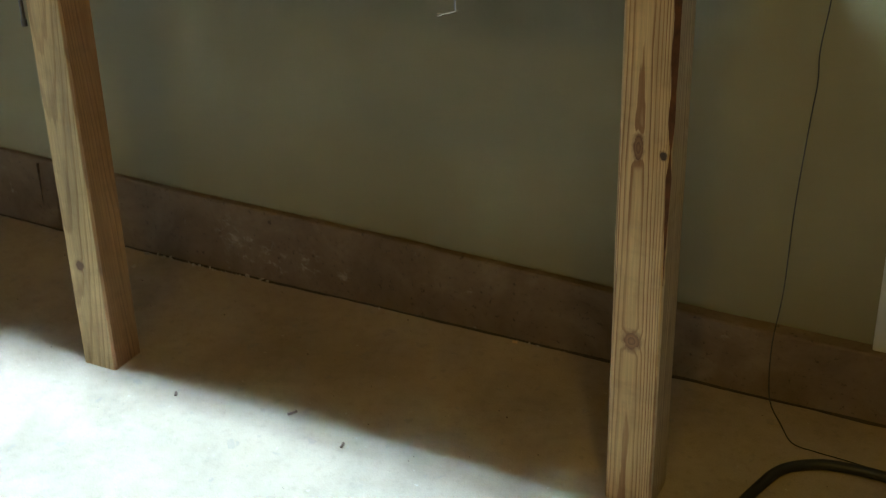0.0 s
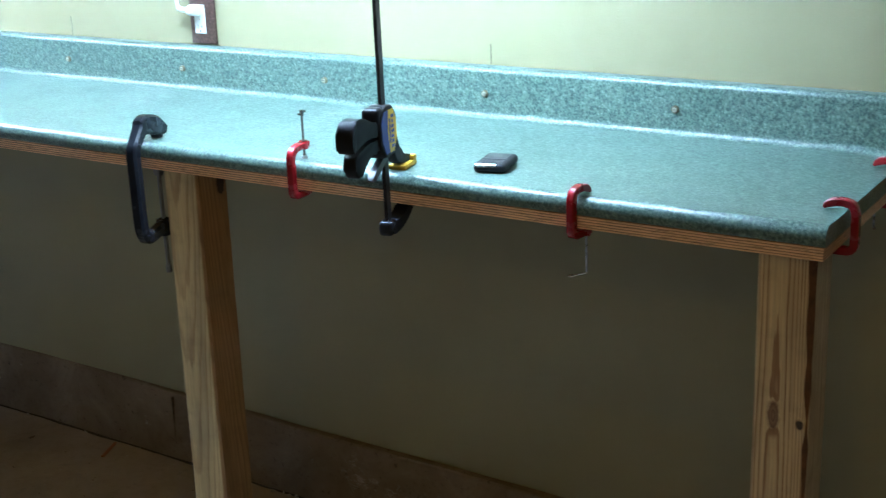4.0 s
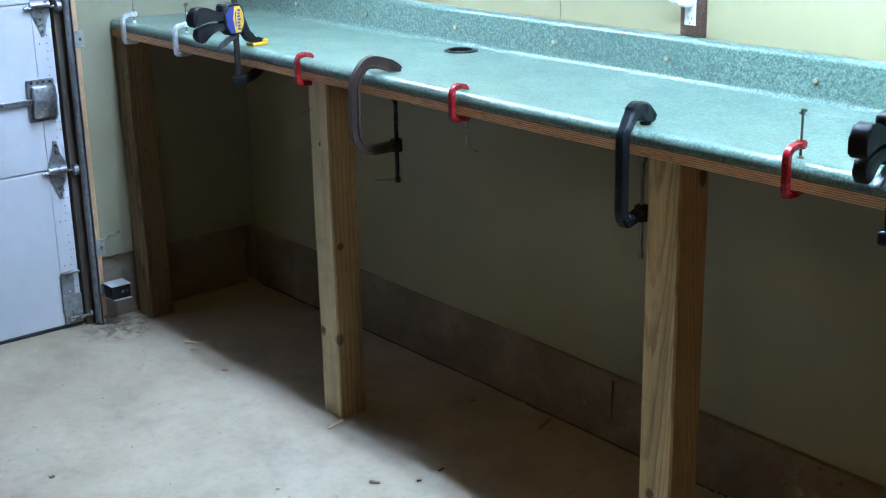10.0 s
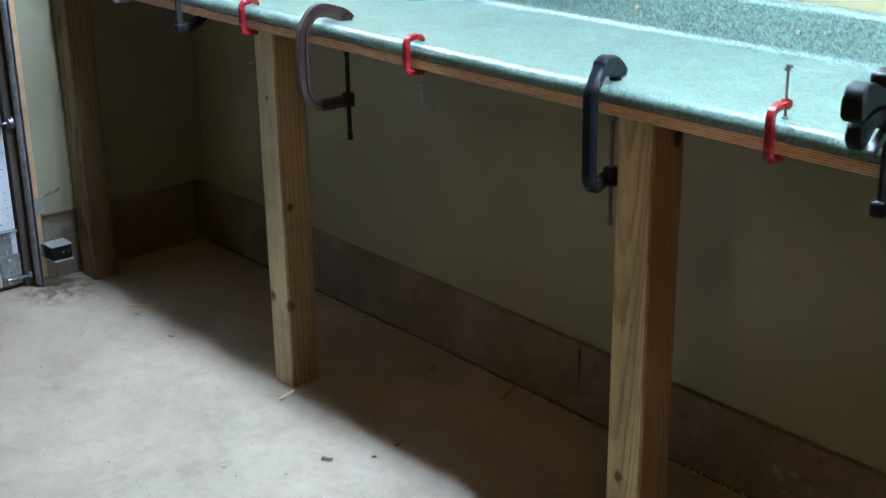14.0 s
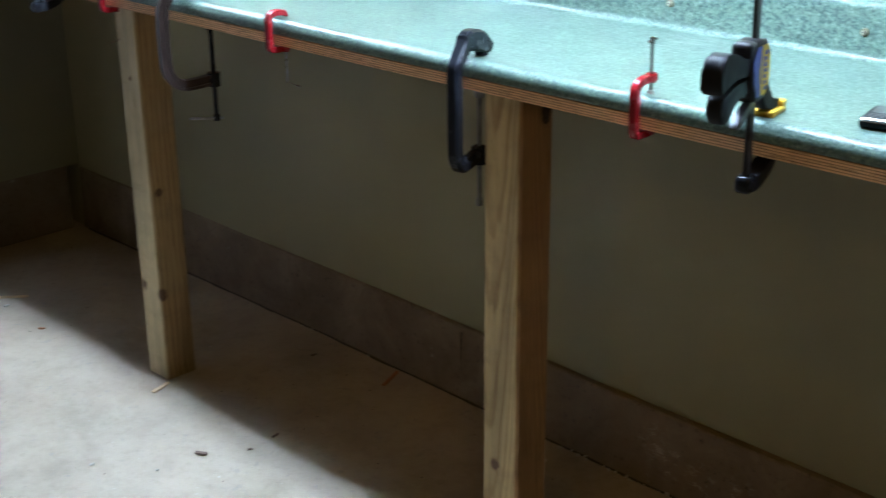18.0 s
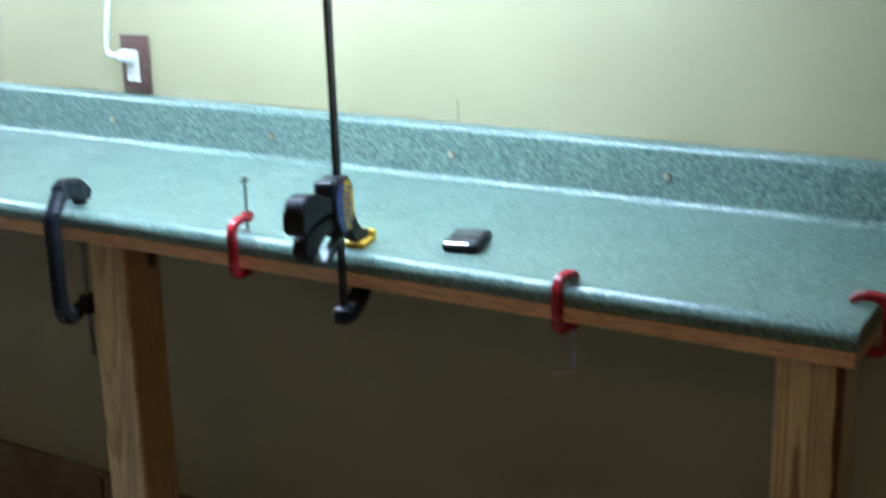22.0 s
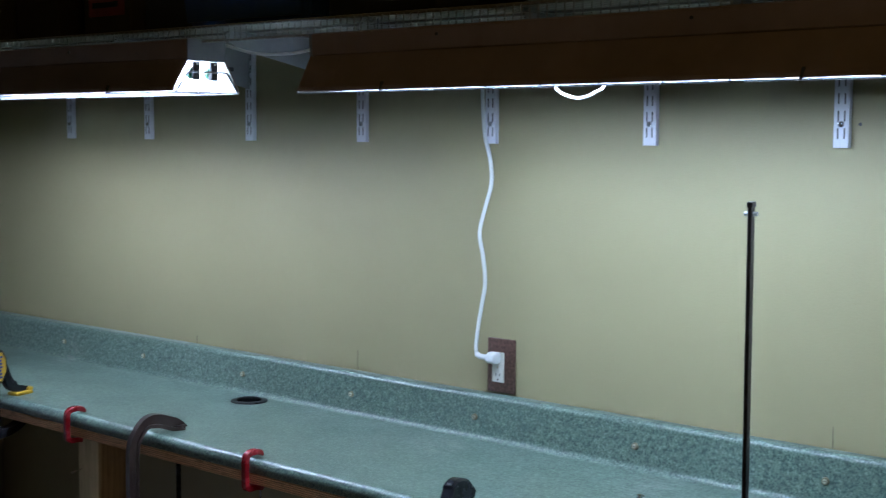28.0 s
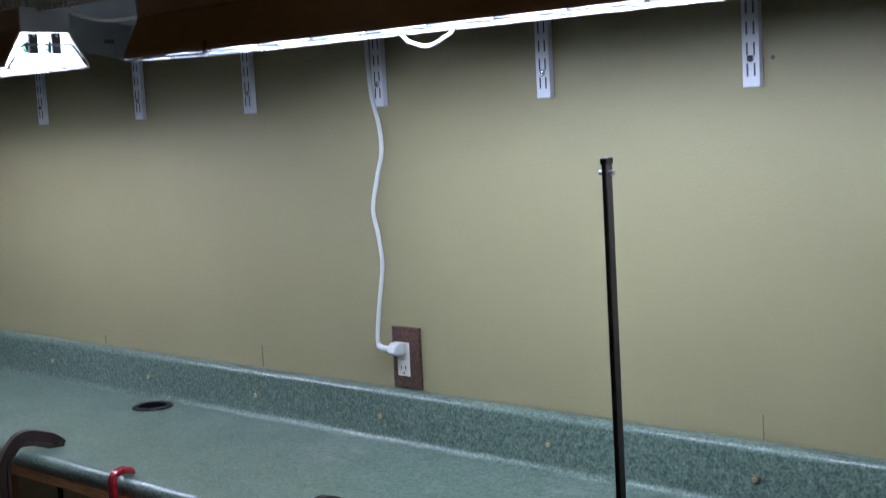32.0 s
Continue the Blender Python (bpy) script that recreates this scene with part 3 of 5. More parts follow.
def post(x1, y0, foot=(0.0, 0.0), wane=None):
    """A square sawn post, its edges softened; wane: how wide the bark-cut of the front corner at x1 is at each height."""
    bm, chips = bmesh.new(), bmesh.new()
    w, e = 0.089, 0.005
    steps = [(PLY_Z0 + edge_lift(x1)) * i / 40 for i in range(41)]
    rings, cut = [], []
    for z in steps:
        k = 1 - z / PLY_Z0
        c = max(e, wane(z) if wane else e)
        wob = 0.0006 * noise.noise((x1 * 7, z * 5, 0.3))
        outline = [(-w + e, 0), (-c, 0), (0, c), (0, w - e), (-e, w), (-w + e, w), (-w, w - e), (-w, e)]
        rings.append([bm.verts.new((x1 + u + foot[0] * k + wob, y0 + v + foot[1] * k, z)) for u, v in outline])
        if wane:
            n = Vector((1, -1)).normalized() * 0.0009
            f = min(0.96, max(0.10, (c - e) / 0.0028)) * c / 2
            cut.append([chips.verts.new((x1 + foot[0] * k - c / 2 + d * f + n.x * s, y0 + c / 2 + d * f + n.y * s, z)) for s in (1, -1) for d in (-1, 1)] if wane(z) > e else None)
    for p, q in zip(rings, rings[1:]):
        for i in range(8):
            bm.faces.new((p[i], p[(i + 1) % 8], q[(i + 1) % 8], q[i]))
    bm.faces.new(rings[0][::-1])
    bm.faces.new(rings[-1])
    for p, q in zip(cut, cut[1:]):
        if p and q:
            chips.faces.new((p[0], p[1], q[1], q[0]))
            chips.faces.new((p[2], q[2], q[3], p[3]))
            chips.faces.new((p[0], q[0], q[2], p[2]))
            chips.faces.new((p[1], p[3], q[3], q[1]))
    return bm, chips


def wane_width(z):
    if z < 0.46:
        return 0.0
    if z < 0.665:
        return 0.0051 + 0.0027 * (z - 0.46) / 0.205
    if z < 0.735:
        return 0.0053 + 0.06 * abs(z - 0.70)
    return 0.0075 + 0.009 * (z - 0.735) + 0.0010 * math.sin(z * 60)


# each post's +x face tone carries shade as well as wood colour
LEGS = [
    dict(at=(0.079, -0.500), pith=(0.030, -0.345), spacing=0.013, drift=0.05, uneven=0.028, seed=1.3, early=(0.33, 0.232, 0.122), late=(0.125, 0.075, 0.035), side_tone=(0.135, 0.086, 0.042), side_x=(0.073, 0.0765), streak=0.95,
         knots=[(0.079, -0.463, 0.600, 0.008, 0.8), (0.079, -0.448, 0.842, 0.007, 0.6), (0.079, -0.428, 0.160, 0.006, 0.5), (0.012, -0.500, 0.62, 0.008, 0.7), (0.070, -0.500, 0.85, 0.006, 0.9)]),
    dict(at=(1.209, -0.483), pith=(1.172, -0.270), drift=0.012, uneven=0.022, seed=4.1, early=(0.62, 0.505, 0.295), late=(0.44, 0.32, 0.165), side_tone=(0.34, 0.215, 0.092), side_x=(1.2035, 1.2065), spacing=0.015, streak=0.60,
         knots=[(1.209, -0.461, 0.512, 0.009, 0.8), (1.209, -0.475, 0.240, 0.012, 0.8), (1.137, -0.483, 0.252, 0.0105, 0.8), (1.165, -0.483, 0.80, 0.0045, 0.8)]),
    dict(at=(2.440, -0.483), foot=(0.026, -0.036), pith=(2.385, -0.41), seed=8.2, early=(0.53, 0.395, 0.195), late=(0.36, 0.240, 0.105), side_tone=(0.275, 0.135, 0.046), side_x=(2.434, 2.4375), spacing=0.0058, drift=0.008, taper=0.006, uneven=0.005, streak=0.75,
         knots=[(2.441, -0.417, 0.931, 0.0125, 0.6, 0.16), (2.405, -0.511, 0.242, 0.0105, 0.9)]),
    dict(at=(3.668, -0.483), pith=(3.613, -0.433), seed=12.7, early=(0.61, 0.435, 0.225), late=(0.275, 0.145, 0.060), side_tone=(0.50, 0.385, 0.240), side_x=(3.6645, 3.6665), spacing=0.0030, drift=0.0025, taper=0.0045, streak=0.45, wane=wane_width,
         knots=[(3.613, -0.483, 0.705, 0.0085, 0.36, 0.85), (3.655, -0.483, 0.698, 0.0065, 0.8, 0.2), (3.617, -0.483, 0.345, 0.0155, 0.85, 1.1)]),
]
for leg in LEGS:
    (lx, ly), foot = leg.pop("at"), leg.pop("foot", (0.0, 0.0))
    wane = leg.pop("wane", None)
    bm, chips = post(lx, ly, foot, wane)
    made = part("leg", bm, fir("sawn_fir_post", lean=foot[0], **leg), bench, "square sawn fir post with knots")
    if wane:
        part("bark_wane", chips, BARK, made, "dark bark left along the corner of the post")


# ---- shop lights ----
GUARD = plain("bright_guard_wire", (0.32, 0.33, 0.35), 0.3, 0.9)
SOCKET = plain("grey_black_socket", (0.05, 0.055, 0.06), 0.5)
GREEN_CAP = plain("green_end_cap", (0.012, 0.16, 0.085), 0.4)
END_GREY = plain("dull_grey_end_plate", (0.20, 0.21, 0.22), 0.5, 0.2, 0.12, 20)


def shop_light(x0, x1, y_front, z_low, tube_z, label):
    """A sloping trough reflector under a square ballast housing, open at both ends."""
    yc = y_front + 0.09
    lamp = thing("shop_light", ((x0 + x1) / 2, yc, z_low), label, "light", "shop lights under the shelf")
    half = [(0.090, 0.0), (0.0885, 0.007), (0.0530, 0.066)]
    outer = [(yc - u, z_low + v) for u, v in half] + [(yc + u, z_low + v) for u, v in half[::-1]]
    inner = [(yc + u - 0.0025, z_low + v - (0.002 if v > 0.05 else 0)) for u, v in half] + [(yc - u + 0.0025, z_low + v - (0.002 if v > 0.05 else 0)) for u, v in half[::-1]]
    part("hood", prism(bmesh.new(), outer + inner, "x", x0, x1), HOOD_OUT, lamp, "brown enamel outside of the reflector hood")
    lin = [(y + (0.0012 if y < yc else -0.0012), z - 0.001) for y, z in inner]
    bm = bmesh.new()
    lo = [bm.verts.new((x0 + 0.001, y, z)) for y, z in lin]
    hi = [bm.verts.new((x1 - 0.001, y, z)) for y, z in lin]
    for a in range(len(lin) - 1):
        bm.faces.new((lo[a], lo[a + 1], hi[a + 1], hi[a]))
    part("reflector", bm, HOOD_IN, lamp, "white enamel inside of the hood")
    part("ballast_housing", boxed(x0 + 0.001, x1 - 0.001, yc - 0.0515, yc + 0.0515, z_low + 0.0661, z_low + 0.109, 0.003), HOOD_OUT, lamp, "brown enamel ballast housing")
    for xe, d in ((x0, -1), (x1, 1)):
        a, b = sorted((xe - d * 0.001, xe + d * 0.0025))
        part("end_plate", boxed(a, b, yc - 0.0525, yc + 0.0525, z_low + 0.063, z_low + 0.1095, 0.001), END_GREY, lamp, "dull grey end plate")
    for s in (-1, 1):
        bm = bmesh.new()
        rod(bm, (x0 + 0.012, yc + s * 0.024, z_low + tube_z), (x1 - 0.012, yc + s * 0.024, z_low + tube_z), 0.0127, 16)
        part("tube", bm, DIMMER_TUBE_GLOW if x0 < 1 else TUBE_GLOW, lamp, "lit fluorescent tube", True)
        for xe, d in ((x0, 1), (x1, -1)):
            h = boxed(xe + d * 0.001, xe + d * 0.010, yc + s * 0.024 - 0.0095, yc + s * 0.024 + 0.0095, z_low + tube_z - 0.015, z_low + 0.062, 0.002)
            sock = part("tube_holder", h, SOCKET, lamp, "dark tube socket")
            h = bmesh.new()
            rod(h, (xe - d * 0.001, yc + s * 0.024, z_low + 0.057), (xe + d * 0.002, yc + s * 0.024, z_low + 0.057), 0.0022, 8)
            part("rivet", h, HOOD_IN, sock)
            h = bmesh.new()
            rod(h, (xe + d * 0.011, yc + s * 0.024, z_low + tube_z), (xe + d * 0.024, yc + s * 0.024, z_low + tube_z), 0.0136, 16)
            part("tube_end_cap", h, GREEN_CAP, lamp, "green tube end cap", True)
    return lamp


def guard(lamp, x, y, z):
    """The bent wire that keeps a tube from dropping out of the open end."""
    bm = sweep(bmesh.new(), [(x, y - 0.086, z - 0.003), (x, y - 0.080, z + 0.004), (x, y - 0.056, z + 0.036), (x, y - 0.050, z + 0.040), (x, y + 0.050, z + 0.040), (x, y + 0.056, z + 0.036), (x, y + 0.086, z - 0.003)], circle(0.0023, 6), True, (1, 0, 0))
    rod(bm, (x, y - 0.086, z - 0.003), (x, y + 0.086, z - 0.003), 0.0016, 6)
    rod(bm, (x, y + 0.004, z - 0.003), (x, y + 0.004, z + 0.040), 0.0013, 6)
    part("wire_guard", bm, GUARD, lamp, "bent wire guard")


LIGHTS = []
for x0, x1, yf, zl, tz, tilt, rise, label in ((0.407, 1.628, -0.580, 1.797, 0.038, 0.0, 0.0, "twin-tube fluorescent shop light with a brown hood"),
                                              (1.996, 3.250, -0.573, 1.7955, 0.019, 2.4, 0.25, "twin-tube fluorescent shop light tipped slightly forwards")):
    lamp = shop_light(x0, x1, yf, zl, tz, label)
    yc = yf + 0.09
    for xe in (x0 - 0.004, x1 + 0.004):
        guard(lamp, xe, yc, zl)
    for xc in (x0 + 0.215, x1 - 0.23):
        bm = prism(bmesh.new(), [(xc - 0.003, zl - 0.005), (xc + 0.002, zl - 0.005), (xc + 0.006, zl + 0.014), (xc + 0.002, zl + 0.014)], "y", yf - 0.0012, yf + 0.004)
        part("hood_clip", bm, SLOT_DARK, lamp)
    n = int((x1 - x0) / 0.105)
    for y in (yf + 0.004, yc + 0.086):
        bm = bmesh.new()
        rod(bm, (x0 - 0.004, y, zl - 0.0036), (x1 + 0.004, y, zl - 0.0036), 0.0014, 6)
        part("guard_wire", bm, GUARD, lamp, "long wire of the tube guard")
    for k in range(1, n):
        xc = x0 + (x1 - x0) * k / n
        bm = bmesh.new()
        rod(bm, (xc, yf + 0.001, zl - 0.0012), (xc, yc + 0.0885, zl - 0.0012), 0.0013, 6)
        # silhouette against the lit reflector put into the dark wire colour
        part("guard_wire", bm, SLOT_DARK, lamp, "cross wire of the tube guard")
    for xc in (x0 + 0.32, x1 - 0.425):
        bm = bmesh.new()
        rod(bm, (xc, yc - 0.0510, zl + 0.094), (xc, yc - 0.0545, zl + 0.094), 0.0030, 8)
        part("rivet", bm, SLOT_DARK, lamp)
    for xc in (x0 + 0.10, x1 - 0.10):
        for s in (-1, 1):
            bm = bmesh.new()
            rod(bm, (xc, yc + s * 0.03, zl + 0.108), (xc + 0.01, yc + s * 0.022, 1.9300), 0.0016, 6)
            part("hanging_wire", bm, GALV, lamp)
    lamp.rotation_euler.x = radians(tilt)
    lamp.rotation_euler.y = -radians(rise)
    # unseen end plate added here to hold this lamp's light off the side wall
    if x0 < 1:
        cap = prism(bmesh.new(), [(yc - 0.088, zl + 0.004), (yc + 0.088, zl + 0.004), (yc + 0.052, zl + 0.0625), (yc - 0.052, zl + 0.0625)], "x", x0 - 0.0015, x0 - 0.0002)
        part("end_cap", cap, HOOD_OUT, lamp, "added unseen reflector end that keeps light off the side wall")
    LIGHTS.append(lamp)


# ---- clamps: built in a frame whose y runs into the bench from its front edge and whose z starts at the bench top ----
def rounded(w, t, b):
    return [(-w + b, -t), (w - b, -t), (w, -t + b), (w, t - b), (w - b, t), (-w + b, t), (-w, t - b), (-w, -t + b)]


def beam(w, t, web):
    """An I-shaped section: two rims and a thinner web between."""
    k = t * 0.45
    return [(-w, -t), (w, -t), (w, -k), (web, -k), (web, k), (w, k), (w, t), (-w, t), (-w, k), (-web, k), (-web, -k), (-w, -k)]


def threads(bm, x, y, z0, z1, r, pitch, seg=10):
    """A threaded rod as a stack of shallow cones."""
    n = max(2, int(abs(z1 - z0) / pitch))
    for i in range(n):
        a, b = z0 + (z1 - z0) * i / n, z0 + (z1 - z0) * (i + 1) / n
        rod(bm, (x, y, a), (x, y, (a + b) / 2), r * 0.84, seg, r)
        rod(bm, (x, y, (a + b) / 2), (x, y, b), r, seg, r * 0.84)
    return bm


def small_clamp(material, screw_up, label, group, bar_turn, stout=1.0, drop=0.134):
    c = thing("c_clamp", (0, 0, 0), label, "clamp", group)
    if not screw_up:
        path = [(0, 0.034, 0.0035), (0, 0.030, 0.0085), (0, 0.020, 0.0125), (0, 0.006, 0.0135), (0, -0.007, 0.010), (0, -0.0125, 0.0), (0, -0.0135, -0.014),
                (0, -0.0135, -0.046), (0, -0.012, -0.057), (0, -0.004, -0.0622), (0, 0.012, -0.0626), (0, 0.036, -0.0626)]
    else:
        path = [(0, 0.039, 0.026), (0, 0.025, 0.0265), (0, 0.004, 0.0255), (0, -0.009, 0.020), (0, -0.0140, 0.010), (0, -0.0145, -0.012),
                (0, -0.0145, -0.046), (0, -0.013, -0.056), (0, -0.007, -0.0612), (0, 0.018, -0.0624), (0, 0.034, -0.0618), (0, 0.040, -0.0590)]
    bm = sweep(bmesh.new(), spline(path, 4), lambda s: rounded(0.0074 * stout, 0.0062 * min(1.0, 0.45 + 4.2 * (s if not screw_up else 1 - s)), 0.0018), True, (1, 0, 0))
    part("frame", bm, material, c, "", True)
    for i in range(5):
        part("raised_letter_bar", boxed(0.0070 * stout, 0.0080 * stout, -0.0165, -0.0125, -0.016 - i * 0.0068, -0.0122 - i * 0.0068, 0.0008), material, c)
    if not screw_up:
        bm = bmesh.new()
        rod(bm, (0, 0.030, -0.071), (0, 0.030, -0.0585), 0.0072, 14)
        part("boss", bm, material, c, "", True)
        part("screw", threads(bmesh.new(), 0, 0.030, -0.0645, -drop, 0.0021, 0.003), GALV, c, "bright threaded screw")
        bm = bmesh.new()
        rod(bm, (0, 0.030, -0.0563), (0, 0.030, -0.061), 0.0062, 14)
        part("swivel_pad", bm, CHROME, c, "", True)
        zb = -drop - 0.002
    else:
        bm = bmesh.new()
        rod(bm, (0, 0.030, 0.019), (0, 0.030, 0.034), 0.0085, 14)
        part("boss", bm, material, c, "", True)
        part("screw", threads(bmesh.new(), 0, 0.030, 0.006, 0.086, 0.0026, 0.0034), OILY_STEEL, c, "bright threaded screw")
        bm = bmesh.new()
        rod(bm, (0, 0.030, 0.0008), (0, 0.030, 0.006), 0.0068, 14, 0.005)
        part("swivel_pad", bm, ZINC, c, "", True)
        zb = 0.086
    bm = bmesh.new()
    ca, sa = math.cos(radians(bar_turn)), math.sin(radians(bar_turn))
    if screw_up:
        rod(bm, (-0.008 * ca, 0.030 - 0.008 * sa, zb - 0.002), (0.008 * ca, 0.030 + 0.008 * sa, zb + 0.002), 0.0024, 8)
        rod(bm, (0, 0.030, zb - 0.005), (0, 0.030, zb + 0.005), 0.0044, 10)
    else:
        rod(bm, (-0.026 * ca, 0.030 - 0.026 * sa, zb - 0.007), (0.002 * ca, 0.030 + 0.002 * sa, zb), 0.0010, 8)
        rod(bm, (-0.022 * ca, 0.030 - 0.022 * sa, zb - 0.006), (-0.030 * ca, 0.030 - 0.030 * sa, zb - 0.008), 0.0027, 8)
    part("sliding_handle", bm, CHROME, c, "", True)
    return c


def big_clamp(material, screw_mat, label, top, low, throat, w, t, handle, wide):
    """A heavy C-clamp. Its back stands 0.04 m before the screw-side throat; low: how far the frame hangs."""
    c = thing("heavy_c_clamp", (0, 0, 0), label, "clamp", "heavy C-clamps on the bench edge")
    ys = -0.040
    yt = ys + throat
    if wide:
        path = [(0, yt + 0.016, 0.0045), (0, yt + 0.002, 0.0110), (0, yt - 0.022, top - 0.002), (0, yt - 0.054, top + 0.0075), (0, ys + 0.030, top + 0.0025), (0, ys + 0.008, top - 0.027),
                (0, ys, -0.04), (0, ys, low + 0.055), (0, ys + 0.008, low + 0.022), (0, ys + 0.032, low + 0.002), (0, ys + 0.065, low), (0, yt + 0.004, low + 0.006)]
    else:
        yj = yt + 0.013
        path = [(0, yj + 0.010, 0.0135), (0, yj - 0.006, 0.0220), (0, yj - 0.032, top - 0.001), (0, yj - 0.056, top + 0.001), (0, ys + 0.030, top - 0.008), (0, ys + 0.006, top - 0.032), (0, ys, -0.015),
                (0, ys, -0.06), (0, ys, low + 0.045), (0, ys + 0.004, low + 0.014), (0, ys + 0.022, low), (0, ys + 0.06, low + 0.004), (0, yt + 0.006, low + 0.012)]

    def sec(s):
        k = min((0.42 if wide else 0.92) + 6.0 * s, (1.32 if wide else 1.6) if s < 0.3 else max(1.0, 1.32 - (s - 0.3) * 4))
        if not wide:
            return rounded(w * (1 + 0.35 * max(0.0, 1 - s / 0.25)), t * k, 0.0048)
        return beam(w, t * k, w * 0.55)
    part("frame", sweep(bmesh.new(), spline(path, 6), sec, True, (1, 0, 0)), material, c, "", True)
    bm = bmesh.new()
    rod(bm, (0, yt, low - 0.012), (0, yt, low + 0.020), 0.0150, 18)
    part("boss", bm, BLACK_IRON, c, "", True)
    part("screw", threads(bmesh.new(), 0, yt, -0.077, low - 0.088, 0.0060 if wide else 0.0046, 0.0038, 12), screw_mat, c, "oily threaded screw")
    bm = bmesh.new()
    rod(bm, (0, yt, -0.0563), (0, yt, -0.076), 0.0135, 16, 0.009)
    part("swivel_pad", bm, screw_mat, c, "", True)
    bm = bmesh.new()
    ya = yt if wide else yt + 0.008
    rod(bm, (0, ya, 0.0008), (0, ya, 0.012), 0.012, 16)
    part("anvil", bm, material, c, "", True)
    bm = bmesh.new()
    rod(bm, (0, yt, low - 0.094), (0, yt, low - 0.080), 0.0078 if wide else 0.0062, 12)
    part("screw_head", bm, screw_mat, c, "", True)
    if handle:
        bm = bmesh.new()
        rod(bm, (-0.010, yt - 0.062, low - 0.083), (0.004, yt + 0.014, low - 0.089), 0.003, 8)
        part("sliding_handle", bm, GALV, c, "", True)
    for i in range(5):
        part("raised_letter_bar", boxed(w * 0.5, w * 0.62, ys - 0.005, ys + 0.005, -0.075 - i * 0.011, -0.069 - i * 0.011, 0.001), material, c)
    return c


def slab(outline, w, bev=0.004):
    """An outline in (y, z), w wide either side of x = 0, with softened rims."""
    bm = prism(bmesh.new(), outline, "x", -w, w)
    rim = [e for e in bm.edges if abs(e.verts[0].co.x - e.verts[1].co.x) < 1e-6]
    bmesh.ops.bevel(bm, geom=rim, offset=bev, segments=3, profile=0.5, affect="EDGES")
    return bm


def smooth_outline(points, n=4):
    p = [Vector((a, b, 0)) for a, b in points]
    out = []
    k = len(p)
    for i in range(k):
        a, b, c, d = p[i - 1], p[i], p[(i + 1) % k], p[(i + 2) % k]
        for j in range(n):
            t = j / n
            q = 0.5 * ((2 * b) + (c - a) * t + (2 * a - 5 * b + 4 * c - d) * t * t + (3 * b - a - 3 * c + d) * t ** 3)
            out.append((q.x, q.y))
    return out


def bar_clamp(label):
    c = thing("trigger_bar_clamp", (0, 0, 0), label, "clamp", "trigger bar clamps on the bench edge")
    yb = -0.024
    bar = part("bar", boxed(-0.0032, 0.0032, yb - 0.0095, yb + 0.0095, -0.090, 0.583, 0.0012), BAR_STEEL, c, "long dark scratched steel bar")
    bm = bmesh.new()
    rod(bm, (-0.010, yb, 0.568), (0.010, yb, 0.568), 0.0032, 10)
    part("stop_pin", bm, GALV, bar, "", True)
    part("bar_tip", boxed(-0.0045, 0.0045, yb - 0.0105, yb + 0.0105, 0.578, 0.586, 0.001), BAR_STEEL, bar)
    hull = [(-0.061, 0.128), (-0.018, 0.128), (-0.004, 0.104), (-0.003, 0.070), (-0.018, 0.043), (-0.0575, 0.043), (-0.073, 0.070), (-0.0756, 0.104)]
    head = part("body", slab(smooth_outline(hull, 2), 0.0168, 0.005), BLACK_PLASTIC, c, "black moulded body", True)
    part("cap", boxed(-0.0155, 0.0155, -0.081, -0.052, 0.098, 0.1315, 0.008, 3), GLOSS_BLACK, head, "glossy rounded head of the body", True)
    for s in (1, -1):
        a, b = sorted((s * 0.0164, s * 0.0178))
        part("blue_label", slab_at(a, b, [(-0.0575, 0.122), (-0.0386, 0.122), (-0.0438, 0.086), (-0.036, 0.049), (-0.0541, 0.049), (-0.0678, 0.072), (-0.0704, 0.102)]), BLUE, head, "dark blue sticker")
        a, b = sorted((s * 0.0166, s * 0.0181))
        part("yellow_label", slab_at(a, b, [(-0.0403, 0.122), (-0.021, 0.122), (-0.009, 0.102), (-0.008, 0.072), (-0.021, 0.049), (-0.0386, 0.049), (-0.0455, 0.086)]), YELLOW, head, "yellow sticker with dark lettering bars")
        for i in range(7):
            a, b = sorted((s * 0.0180, s * 0.0186))
            part("lettering_bar", boxed(a, b, -0.031 + 0.001 * (i % 2), -0.019 - 0.0015 * (i % 3), 0.056 + i * 0.0086, 0.0615 + i * 0.0086), BLUE, head)
        a, b = sorted((s * 0.0180, s * 0.0186))
        part("lettering_bar", boxed(a, b, -0.0385, -0.035, 0.066, 0.108), BLUE, head)
    part("upper_jaw", slab(smooth_outline([(-0.008, 0.098), (0.004, 0.086), (0.015, 0.060), (0.030, 0.036), (0.052, 0.023), (0.074, 0.020), (0.076, 0.012), (0.046, 0.011), (0.014, 0.018), (-0.006, 0.050)], 3), 0.0095, 0.003), BLACK_PLASTIC, c, "", True)
    part("upper_pad", boxed(-0.0165, 0.0165, 0.026, 0.082, 0.0006, 0.0095, 0.002, 2), YELLOW, c, "yellow rubber pad", True)
    part("pad_tip", boxed(-0.0165, 0.0165, 0.066, 0.0825, 0.0097, 0.0185, 0.002, 2), YELLOW, c, "raised end of the yellow pad", True)
    grip = [(-0.0661, 0.106), (-0.0859, 0.111), (-0.1048, 0.117), (-0.1272, 0.126), (-0.1487, 0.130), (-0.1702, 0.127), (-0.1788, 0.114), (-0.1805, 0.092), (-0.1771, 0.080), (-0.1693, 0.079), (-0.1504, 0.084), (-0.1272, 0.088), (-0.1048, 0.088), (-0.0661, 0.084)]
